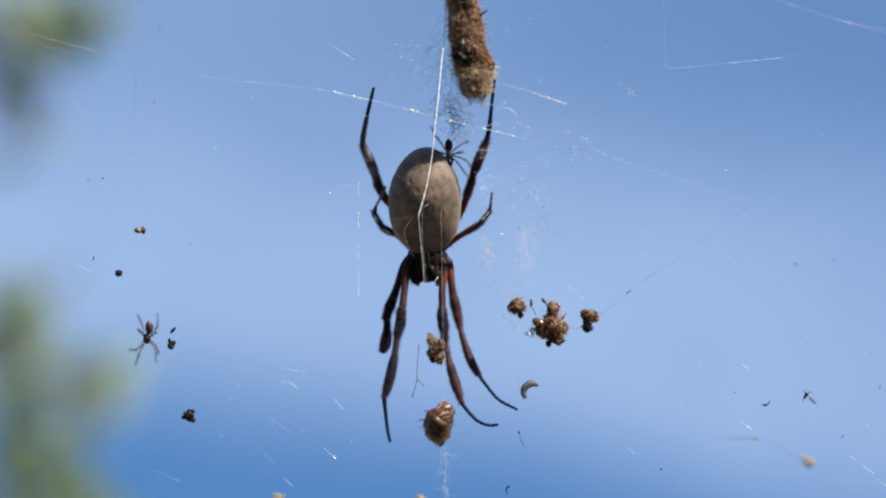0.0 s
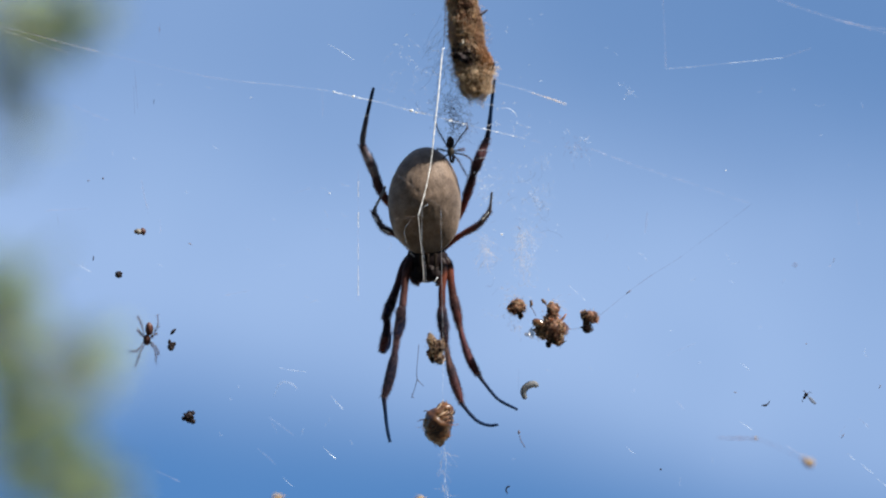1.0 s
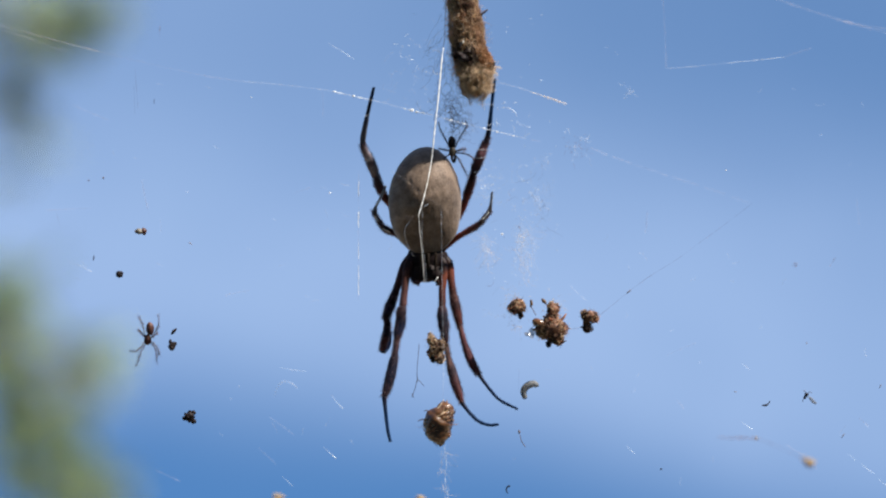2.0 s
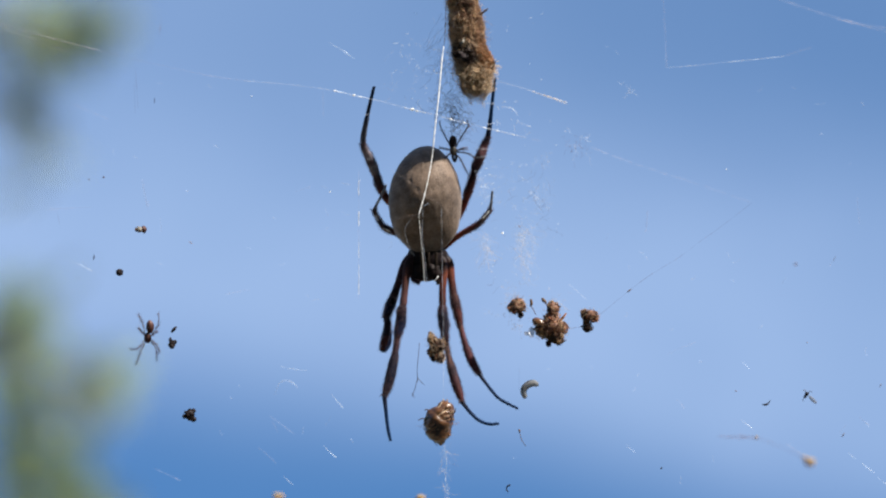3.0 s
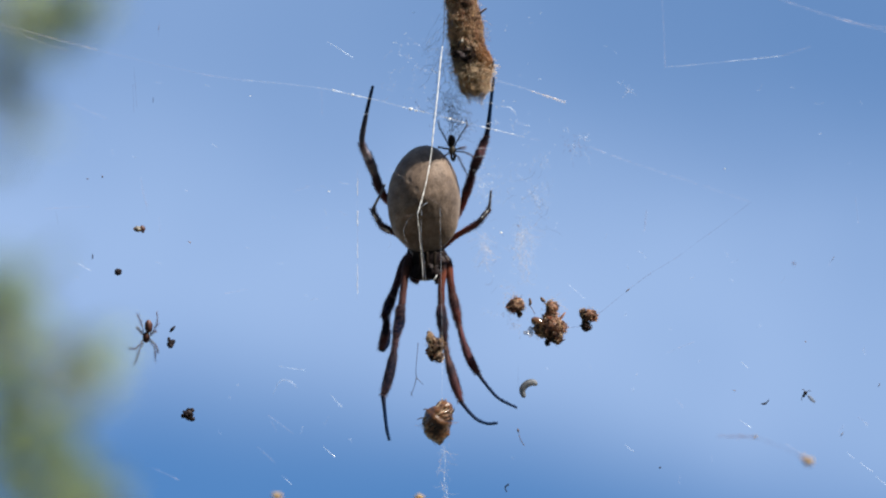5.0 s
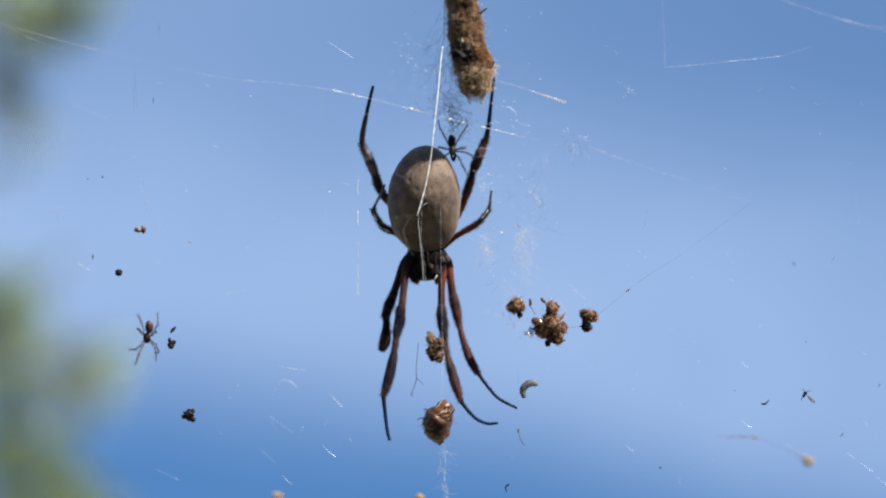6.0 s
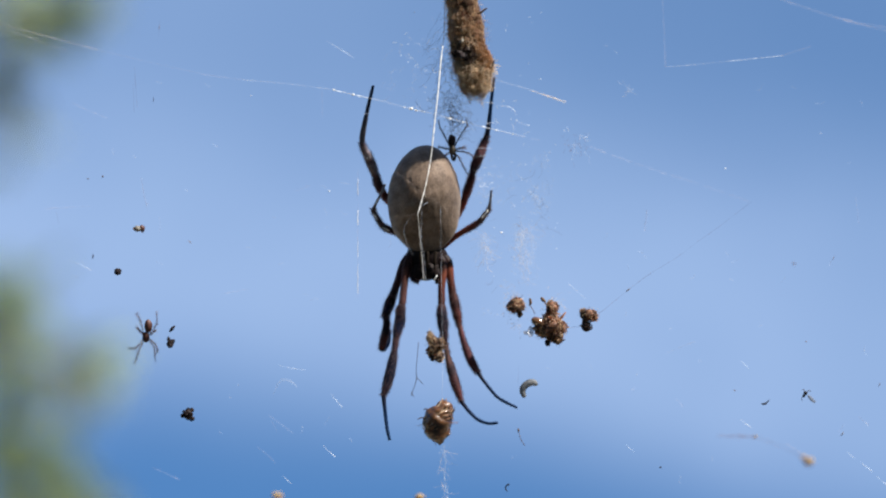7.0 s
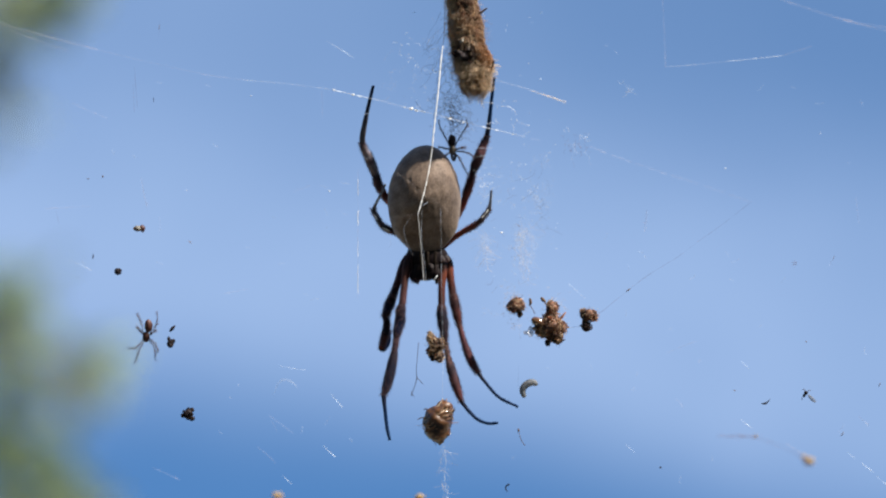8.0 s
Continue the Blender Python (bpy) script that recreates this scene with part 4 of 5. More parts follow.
# ---------------------------------------------------------------- prey remains and bits caught in the web
def remains(name, label, lobes, seed, d=-6.0, scraps=16, fuzz=20, group="remains caught in the web", bands=0):
    """A ragged bundle of lobes (u, v, half width, half height, material): each a shrunken core wound with dry fibres, with torn scraps and loose ends."""
    u, v = lobes[0][0], lobes[0][1]
    ob = thing(name, label, "web debris", u, v, d, group)
    place = local(ob)
    rng = random.Random(seed)
    total = sum(l[2] * l[3] for l in lobes)
    heaps = {}
    for n, (a, b, w, h, mat) in enumerate(lobes):
        centre = place(a, b, d + rng.uniform(-0.3, 0.3) * w)
        bm = bmesh.new()
        if mat == GLOSS:
            blob(bm, centre + Vector((0, 0, 0.4 * w * UNIT)), (w * UNIT, h * UNIT, min(w, h) * UNIT), seed + n, 0.06, 1.2, 4, Matrix.Rotation(radians(-32), 3, "Z"))
            part("shell", bm, mat, ob, "shiny dark shell")
            continue
        large = fuzz > 12 and w > 5
        full = 0.76 if large else 0.98
        blob(bm, centre, (w * full * UNIT, h * full * UNIT, min(w, h) * full * UNIT), seed + n, 0.42, 1.9, 3, crease=large)
        # straw lumps get a dark core in place of shade between fibres
        part("lump" if n else "core", bm, BARK_BIT if large and mat == STRAW else mat, ob)
        for k in range(round(scraps * w * h / total)):
            out = Vector((rng.gauss(0, 1), rng.gauss(0, 1), rng.gauss(0.5, 0.7))).normalized()
            size = min(w, h)
            c = centre + Vector((out.x * w, out.y * h, out.z * size)) * rng.uniform(0.6, 1.0) * UNIT
            bm = bmesh.new()
            if k % 2:
                flake(bm, c, rng.uniform(0.7, 1.4) * size * UNIT, rng.uniform(0.12, 0.35) * size * UNIT, any_turn(rng) if k % 3 == 0 else facing(out, rng), rng.uniform(-0.9, 0.9), 0.12)
            else:
                big = rng.uniform(0.4, 0.8)
                crumple(bm, c, (size * big * UNIT, size * big * rng.uniform(0.4, 0.8) * UNIT), any_turn(rng) if k % 3 == 0 else facing(out, rng), seed + k * 1.3, 1.1)
            plain = mat in (BLACK_BIT, OCHRE) or rng.random() < 0.6
            part("scrap", bm, mat if plain else rng.choice((HUSK, HUSK, BARK_BIT, SHELL)), ob, flat=k % 4 == 1)
        if not large:
            continue
        mixes = {HUSK: (RUST_FIBRE, RUST_FIBRE, STRAW, HUSK), STRAW: (STRAW, STRAW, PALE_FIBRE, FUZZ), BARK_BIT: (DARK_FIBRE, DARK_FIBRE, DARK_FIBRE, RUST_FIBRE, STRAW, PALE_FIBRE),
                 SHELL: (RUST_FIBRE, AMBER, STRAW, STRAW, PALE_FIBRE), BLACK_BIT: (DARK_FIBRE,), LARVA: (PALE_FIBRE,)}

        def skin(p, q, lift):
            out = Vector((math.cos(p) * math.cos(q), math.sin(q), math.sin(p) * math.cos(q)))
            k = 0.9 + lift + 0.25 * noise.noise(out * 1.8 + Vector((seed, n, 0)))
            return centre + Vector((out.x * w, out.y * h, out.z * min(w, h))) * k * UNIT

        for _ in range(int(w * h * 0.30)):
            fibre = rng.choice(mixes.get(mat, (FUZZ,)))
            wound(heaps.setdefault(fibre, bmesh.new()), skin, (rng.uniform(0, 6.28), rng.uniform(-1.5, 1.5)), (rng.uniform(0.8, 2.6), rng.uniform(0.8, 2.6)),
                  rng.choice((0.35, 0.5, 0.7, 1.1)) * UNIT, rng, 7, rng.uniform(-0.05, 0.08))
        for _ in range(round(fuzz * w * h / total)):
            fibre = rng.choice(mixes.get(mat, (FUZZ,)))
            wound(heaps.setdefault(fibre, bmesh.new()), skin, (rng.uniform(0, 6.28), rng.uniform(-1.5, 1.5)), (rng.uniform(0.2, 0.8), rng.uniform(0.2, 0.8)),
                  rng.uniform(0.14, 0.3) * UNIT, rng, 5, rng.uniform(0.15, 0.6))
        # a pale fleece of the thinnest ends, standing off the bundle
        for _ in range(0 if mat in (BARK_BIT, BLACK_BIT) else round(1.6 * fuzz * w * h / total)):
            wound(heaps.setdefault(rng.choice((STRAW, PALE_FIBRE)), bmesh.new()), skin, (rng.uniform(0, 6.28), rng.uniform(-1.2, 1.5)), (rng.uniform(0.3, 1.0), rng.uniform(0.3, 1.0)),
                  rng.uniform(0.10, 0.18) * UNIT, rng, 5, rng.uniform(0.1, 0.75))
    for _ in range(bands):
        a, b, w, h, mat = lobes[rng.randrange(min(3, len(lobes)))]
        p, q, span = rng.uniform(0.0, 2.4), rng.uniform(-1.2, 1.2), rng.uniform(0.6, 1.7)
        rise, depth = rng.gauss(0, 0.9), min(w, h)
        pts = []
        for i in range(7):
            out = Vector((math.cos(p + span * i / 6) * math.cos(q), math.sin(q + rise * i / 6), math.sin(p + span * i / 6) * math.cos(q)))
            pts.append(place(a, b) + Vector((out.x * w, out.y * h, out.z * depth)) * 1.04 * UNIT)
        tube(heaps.setdefault(rng.choice((PALE_FIBRE, STRAW)), bmesh.new()), pts, [rng.choice((0.22, 0.35, 0.6)) * UNIT] * 7, 5, 2, False)
    for fibre, heap in heaps.items():
        part("fibre_wrap", heap, fibre, ob, "loose dry fibres wound round it", "stuff")
    return ob


mid_things, left_things, right_things = [], [], []
remains("prey_bundle", "crumpled dark brown prey bundle between the spider's legs",
        [(771, 617, 14, 19, BARK_BIT), (763, 600, 9, 11, STRAW), (777, 631, 10, 11, BARK_BIT), (781, 610, 6, 13, BARK_BIT), (766, 633, 6, 8, BLACK_BIT)], 31, -6, 46, 110, bands=26)


def build_beetle():
    """A beetle's husk wound in silk: a tapered body, belly plates, a shiny head, and slanting bands of silk round it."""
    ob = thing("prey_bundle", "amber-brown beetle husk wound in pale silk", "web debris", 776, 745, -4, "remains caught in the web")
    place = local(ob)
    rng = random.Random(32)
    spine = ((784, 712, 8), (785, 722, 18), (781, 732, 23), (776, 742, 27), (774, 752, 26), (774, 762, 23), (776, 772, 18), (777, 780, 12), (777, 786, 4))

    def section(v):
        v = min(max(v, spine[0][1]), spine[-1][1] - 0.01)
        for (u0, v0, r0), (u1, v1, r1) in zip(spine, spine[1:]):
            if v < v1:
                k = (v - v0) / (v1 - v0)
                return u0 + (u1 - u0) * k, r0 + (r1 - r0) * k

    def skin(a, v, lift):
        u, r = section(v)
        q = r * (0.97 + lift + 0.14 * noise.noise(Vector((math.cos(a) * 1.5, v * 0.09, math.sin(a) * 1.5))))
        return place(u + q * math.cos(a), v, q * 0.8 * math.sin(a) - 4)

    bm = bmesh.new()
    tube(bm, [place(u, v, -4) for u, v, r in spine], [r * 0.92 * UNIT for u, v, r in spine], 20, 4)
    for v in bm.verts:
        v.co += noise.noise_vector(v.co * 700) * 4 * UNIT + noise.noise_vector(v.co * 2600) * 1.6 * UNIT
    part("body", bm, BEETLE, ob, "amber-brown husk")
    for k, (v, lean, mat) in enumerate(((733, 14, GLOSS), (744, 18, BARK_BIT))):
        bm = bmesh.new()
        tube(bm, [skin(0.25 + 0.21 * i, v + lean * (i - 6) / 6, -0.04) for i in range(13)], [rng.uniform(1.8, 3.6) * UNIT * math.sin(0.25 + 0.21 * i) for i in range(13)], 8, 3)
        part("belly_plate", bm, mat, ob)
    for k in range(26):
        a, v = rng.choice((rng.uniform(0.0, 1.1), rng.uniform(0.0, 3.1))), rng.uniform(718, 766)
        bm = bmesh.new()
        crumple(bm, skin(a, v, -0.02), (rng.uniform(4, 9) * UNIT, rng.uniform(3, 6) * UNIT), facing((math.cos(a), 0.2, math.sin(a)), rng), k * 1.7, 0.8)
        part("scrap", bm, (BARK_BIT, GLOSS, BEETLE)[k % 3] if a < 1.3 else (BEETLE, BARK_BIT, BEETLE)[k % 3], ob)
    bm = bmesh.new()
    blob(bm, place(775, 763, -3), (21 * UNIT, 20 * UNIT, 17 * UNIT), 4, 0.10, 1.3, 4)
    part("tail", bm, TAIL, ob, "smooth amber tail")
    bm = bmesh.new()
    blob(bm, place(787, 721, 6), (8 * UNIT, 7 * UNIT, 7 * UNIT), 7, 0.15, 1.5, 3)
    part("head", bm, GLOSS, ob)
    # silk bands, slanting down from the head's side
    heaps = {PALE_FIBRE: bmesh.new(), STRAW: bmesh.new(), RUST_FIBRE: bmesh.new()}
    for k in range(46):
        v = rng.uniform(704, 752)
        start, span = rng.uniform(0.5, 2.0), rng.uniform(0.8, 2.0)
        fall = rng.uniform(20, 46) * (start + span) / 3.4
        pts = [skin(start + span * i / 7, v + fall * i / 7 + rng.gauss(0, 0.8), 0.05 + 0.03 * rng.random()) for i in range(8)]
        tube(heaps[PALE_FIBRE if v < 744 and start > 1.2 and rng.random() < 0.7 else STRAW if rng.random() < 0.4 else RUST_FIBRE], pts, [rng.choice((0.25, 0.4, 0.6, 0.9)) * UNIT] * 8, 5, 2, False)
    for k in range(40):
        wound(heaps[rng.choice((STRAW, RUST_FIBRE, RUST_FIBRE))], skin, (rng.uniform(0, 6.28), rng.uniform(714, 782)), (rng.uniform(0.3, 0.8), rng.uniform(4, 12)), 0.2 * UNIT, rng, 5, rng.uniform(0.1, 0.5))
    for mat, heap in heaps.items():
        part("silk_band", heap, mat, ob, "pale silk windings", "stuff")
    for pts in (((754, 741), (746, 740), (739, 743)), ((760, 728), (754, 724), (750, 726)), ((800, 732), (804, 728), (805, 722))):
        bm = bmesh.new()
        tube(bm, [place(u, v, -2) for u, v in pts], [1.3 * UNIT, 1.0 * UNIT, 0.6 * UNIT], 6, 4)
        part("leg", bm, BARK_BIT, ob)


build_beetle()
mid_things += [
    remains("prey_bundle", "large crumpled brown prey bundle with shiny shell",
            [(977, 580, 22, 22, HUSK), (953, 571, 14.5, 8.5, GLOSS), (962, 584, 17, 14, SHELL), (977, 546, 12, 14, HUSK), (985, 595, 14, 14, BARK_BIT), (975, 562, 14, 12, HUSK), (992, 580, 11, 14, HUSK), (969, 607, 5, 6, BLACK_BIT)], 33, -4, 60, 190, bands=14),
    remains("prey_bundle", "small orange-brown prey bundle with dark lump", [(914, 540, 15, 14, HUSK), (920, 556, 6, 6, BLACK_BIT), (906, 544, 10, 8, SHELL)], 34, -4, 16, 60),
    remains("prey_bundle", "small brown prey bundle with dark lower lump", [(1043, 557, 15, 10, HUSK), (1033, 555, 8, 10, BARK_BIT), (1038, 578, 10, 9, BLACK_BIT), (1036, 568, 7, 8, BARK_BIT), (1053, 562, 6, 7, HUSK)], 35, -4, 18, 50)]
bm = bmesh.new()
for a, b, length, wide, spin in ((938, 588, 22, 14, -0.5), (931, 590, 11, 8, 0.6)):
    flake(bm, local(mid_things[0])(a, b, 2), length * UNIT, wide * UNIT, Euler((-0.7, 0.4, spin)).to_matrix(), 0.3, 0.08)
part("wing_case", bm, WING, mid_things[0], "pale grey wing case")
left_things += [
    remains("debris_bit", "pale brown seed husk stuck in the web", [(253, 405, 5, 6, BODY_RUST), (245, 405, 7, 5, PALE_HUSK)], 36, -2, 5, 0),
    remains("debris_bit", "dark round speck stuck in the web", [(210, 481, 6, 6, BLACK_BIT)], 37, -2, 4, 0),
    remains("debris_bit", "black crumb stuck in the web", [(303, 609, 6, 7, BLACK_BIT), (300, 601, 3, 5, BLACK_BIT), (307, 604, 4, 4, BLACK_BIT)], 38, -2, 8, 0),
    remains("debris_bit", "black ragged crumb stuck in the web", [(334, 733, 9, 9, BLACK_BIT), (325, 736, 4, 4, BLACK_BIT), (341, 741, 5, 4, BLACK_BIT), (341, 726, 4, 4, BLACK_BIT)], 39, -2, 18, 6)]
# set well behind the web so that they blur in the camera's view
right_things += [
    remains("debris_bit", "ochre dusty clump behind the web", [(1432, 817, 10, 8, OCHRE), (1424, 810, 6, 4, OCHRE)], 40, -780, 16, 10),
    remains("debris_bit", "tiny brown speck on a dusty strand", [(1338, 773, 2.6, 3, OCHRE)], 41, -420, 4, 0),
    remains("debris_bit", "tiny reddish speck behind the web", [(1407, 467, 2.3, 2.3, HUSK)], 42, -420, 3, 0)]
remains("debris_bit", "tiny dark speck in the web", [(1169, 828, 1.7, 1.7, BLACK_BIT)], 43, 0, 2, 0)
# both crumbs are pushed back from the web to look blurred
remains("debris_bit", "brown crumb low behind the web", [(743, 880, 9, 6, OCHRE), (739, 884, 5, 6, OCHRE)], 44, -420, 10, 4)
remains("debris_bit", "faint brown crumb low behind the web", [(492, 878, 11, 6, OCHRE)], 45, -620, 8, 4)
remains("debris_bit", "tiny dark speck in the web", [(182, 313, 1.5, 1.8, PALE_LEG)], 46, 0, 2, 0)
remains("debris_bit", "tiny dark speck in the web", [(156, 317, 2.2, 0.8, PALE_LEG)], 47, 0, 2, 0)


def sliver(name, label, runs, mat, d=-2.0, group="", category="web debris"):
    """A thing of thin bent stalks: each run is plan points with half widths."""
    u, v = runs[0][0][0], runs[0][0][1]
    ob = thing(name, label, category, u, v, d, group)
    place = local(ob)
    for k, run in enumerate(runs):
        bm = bmesh.new()
        tube(bm, [place(a, b) for a, b, r in run], [r * UNIT for a, b, r in run], 8, 5)
        part("stalk" if k else "body", bm, mat, ob)
    return ob


left_things.append(sliver("debris_bit", "thin dark sliver stuck in the web", [[(302, 587, 1.5), (306, 582, 3.0), (311, 577, 1.2)]], BLACK_BIT))


def build_larva():
    ob = thing("curled_larva", "pale grey curled larva husk hanging in the web", "larva", 936, 687, -3)
    place = local(ob)
    bm = bmesh.new()
    pts = [(928, 702, 4.2), (925, 694, 5.4), (926, 687, 6.2), (931, 681, 6.5), (937, 678, 6.6), (944, 677, 6.0), (949, 680, 4.8)]
    line, radii = tube(bm, [place(a, b) for a, b, r in pts], [r * UNIT for a, b, r in pts], 12, 6)
    for v in bm.verts:
        v.co *= 1 + 0.02 * math.sin(v.co.length * 60000)
    part("body", bm, LARVA, ob)
    return ob


mid_things.append(build_larva())


def build_fly():
    ob = thing("gnat", "tiny dead gnat with clear wings stuck in the web", "insect", 1427, 697, -2)
    place = local(ob)
    bm = bmesh.new()
    blob(bm, place(1427, 696), (3.8 * UNIT, 3.6 * UNIT, 3.5 * UNIT), 3, 0.3, 1.4, 2)
    blob(bm, place(1424, 701), (2.5 * UNIT, 3.0 * UNIT, 2.5 * UNIT), 4, 0.3, 1.4, 2)
    body = part("body", bm, BLACK_BIT, ob)
    bm = bmesh.new()
    flake(bm, place(1437, 706), 20 * UNIT, 6.5 * UNIT, Euler((0.3, 0.2, radians(50))).to_matrix(), 0.2, 0.03)
    part("wing", bm, WING, ob, "clear wing")
    for pts in ([(1429, 694), (1433, 691), (1436, 693)], [(1425, 693), (1424, 689), (1421, 690)], [(1423, 703), (1420, 706), (1421, 709)]):
        bm = bmesh.new()
        tube(bm, [place(*p) for p in pts], [0.55 * UNIT] * 3, 5, 3)
        part("leg", bm, BARK_BIT, ob)
    return ob


right_things.append(build_fly())
right_things.append(sliver("debris_bit", "tiny dark forked scrap in the web", [[(1348, 715, 0.6), (1354, 715, 1.9), (1358, 714, 1.6)], [(1357, 714, 1.2), (1361, 710, 0.9), (1363, 707, 0.4)]], BLACK_BIT))
sliver("debris_bit", "dark hooked scrap low in the web", [[(901, 858, 1.8), (897, 860, 1.3), (895, 865, 1.1), (898, 871, 0.7)]], BLACK_BIT)
sliver("debris_bit", "dark bead on a thin stalk", [[(917, 759, 0.8), (918, 762, 1.9), (918, 766, 0.8)], [(919, 767, 0.5), (922, 778, 0.6), (929, 789, 0.6)]], BARK_BIT)
sliver("debris_bit", "thin dark forked stalk hanging from a bundle", [[(741, 607, 0.5), (739, 630, 0.45), (737, 655, 0.45), (738, 669, 0.7)], [(738, 669, 0.7), (734, 684, 0.5), (728, 701, 0.5)], [(738, 669, 0.6), (744, 675, 0.45), (750, 681, 0.35)], [(728, 693, 0.3), (730, 699, 0.5), (733, 703, 0.3)]], DARK_FIBRE)
sliver("debris_bit", "pale curled fibre in the web", [[(484, 699, 0.5), (488, 690, 0.9), (492, 680, 1.5), (501, 673, 1.7), (513, 675, 1.6), (522, 681, 1.2), (526, 687, 0.5)]], SILK_FAINT)
sliver("debris_bit", "tiny dark sliver in the web", [[(272, 173, 0.3), (272, 177, 0.5), (272, 182, 0.3)]], BLACK_BIT)
sliver("debris_bit", "tiny dark sliver in the web", [[(1108, 517, 0.5), (1112, 514, 1.2), (1116, 511, 0.5)]], FUZZ)
for x, y, a, b, r in ((1488, 773, 5, -8, 0.9), (1555, 685, 3, -7, 0.8), (1298, 691, 5, 1, 0.8), (333, 427, 6, 4, 0.8), (1473, 462, 4, -9, 0.4), (1426, 604, 1, 3, 0.9), (282, 45, -1, 9, 0.4), (916, 398, 4, 5, 0.7)):
    sliver("debris_bit", "tiny dusty sliver in the web", [[(x, y, r * 0.4), (x + a / 2 + 0.6, y + b / 2, r), (x + a, y + b, r * 0.4)]], FUZZ, -8)
sliver("debris_bit", "tiny dark sliver in the web", [[(165, 450, 0.5), (165, 455, 1.1), (164, 459, 0.5)]], BLACK_BIT)
mid_things.append(sliver("debris_bit", "tiny dark scrap above the prey bundle", [[(938, 529, 2.2), (939, 536, 2.6), (937, 541, 1.0)], [(938, 540, 0.7), (943, 548, 0.6), (947, 556, 0.6)]], BARK_BIT))
mid_things.append(sliver("debris_bit", "dark crumb on a short stalk above the bundle", [[(958, 527, 2.2), (961, 531, 3.2), (965, 534, 1.8)], [(963, 534, 1.0), (968, 540, 0.9), (972, 548, 0.9)]], BARK_BIT))


# ---------------------------------------------------------------- the silk
def build_web():
    web = thing("orb_web", "silk orb web with dusty strands, drawn where they glint", "spider web", 784, 441, 0)
    place = local(web)

    bead_rng = random.Random(5)

    def strand(mat, points, half, d=0.0, d_end=None, name="strand", band=False):
        n = len(points)
        d_end = d if d_end is None else d_end
        bm = bmesh.new()
        line, radii = beaded([place(a, b, d + (d_end - d) * i / (n - 1)) for i, (a, b) in enumerate(points)], half * UNIT, bead_rng)
        # bands are turned between sun and camera so that they look bright
        tube(bm, line, radii, 6, 1, False, Vector((0.5, 0.45, 0.74)) if band else None)
        return part(name, bm, mat, web)

    # the stout support line in front of the spider
    strand(SILK_DARK, [(792, -160), (787, 40), (784, 82)], 0.8, 6, 10)
    strand(SILK, [(784, 82), (781, 105), (775, 170), (768, 232), (763, 280), (753, 332), (740, 379)], 1.12, 10, 14, band=True)
    strand(SILK, [(740, 379), (744, 425), (748, 462), (750, 498)], 0.32, 14, 10, band=True)
    strand(SILK_FINE, [(740, 379), (743, 372), (748, 365), (757, 359)], 0.6, 3)
    strand(SILK_HAZE, [(740, 379), (722, 382), (700, 385), (690, 388)], 0.55, 3, -30)
    strand(SILK_FINE, [(780, 366), (781, 430), (782, 520), (784, 620), (783, 705)], 0.28, 2, 0, band=True)
    strand(SILK_FINE, [(747, 372), (746, 420), (751, 460), (754, 498)], 0.3, 1)
    strand(SILK_FAINT, [(728, 385), (717, 400), (716, 415), (724, 440), (732, 452)], 0.4, 0)
    strand(SILK_HAZE, [(690, 300), (722, 320), (746, 342), (778, 362), (810, 392)], 0.7, 1, -20)
    # the long sagging line across the top; its glints are put in as brighter pieces
    strand(SILK_HAZE, [(-160, 5), (0, 43), (60, 59), (110, 72), (170, 88)], 2.0, -160, -60)
    strand(SILK_HAZE, [(-100, 16), (0, 44), (60, 58), (110, 73), (172, 88)], 0.9, -158, -60)
    strand(SILK_HAZE, [(170, 88), (270, 112), (380, 136)], 0.7, -10, -2)
    strand(SILK_HAZE, [(-100, 34), (0, 51), (50, 66), (90, 81), (120, 90)], 1.6, -170)
    strand(SILK_SPARK, [(590, 160), (612, 165), (640, 171.5)], 0.9, 2)
    strand(SILK_SPARK, [(714, 190), (735, 195), (752, 199)], 1.1, 2)
    strand(SILK_HAZE, [(360, 132), (400, 138), (440, 143)], 1.2, -2)
    strand(SILK_FAINT, [(430, 142), (500, 148), (550, 154)], 0.9, -2)
    strand(SILK_FINE, [(550, 154), (580, 158), (615, 165.5), (652, 174)], 0.7, -2, 2)
    strand(SILK_FAINT, [(640, 171.5), (670, 178), (700, 186), (725, 192.5)], 0.85, 2, 2)
    strand(SILK_FAINT, [(735, 195), (770, 203), (830, 219), (880, 231), (930, 243)], 0.75, 2, 60)
    strand(SILK_FINE, [(780, 206), (800, 211.5), (826, 218)], 0.6, 16, 30)
    strand(SILK_FINE, [(850, 224), (880, 231), (915, 239)], 0.6, 40, 56)
    for a, b, c, e in ((940, 246, 956, 249), (1000, 256, 1030, 259), (1044, 260, 1074, 272), (1082, 275, 1118, 288), (1124, 290, 1180, 309), (1188, 311, 1236, 326), (1246, 330, 1282, 342), (1292, 346, 1325, 357)):
        strand(SILK_HAZE, [(a, b), ((a + c) / 2, (b + e) / 2 - 0.6), (c, e)], 1.4, -60 - (a - 930) * 0.6)
    # white beads stand in for bright points of light on the strands
    for (u, v), r in (((591, 160), 1.5), ((625, 168), 1.9), ((637, 171), 1.4), ((728, 193), 2.6), ((737, 196), 1.8), ((797, 211), 1.9), ((820, 217), 1.5), ((856, 225), 1.4), ((879, 231), 1.6), ((908, 238), 1.2), ((888, 412), 1.6), ((583, 339), 1.2), ((444, 170), 0.8), ((1284, 299), 0.9)):
        bm = bmesh.new()
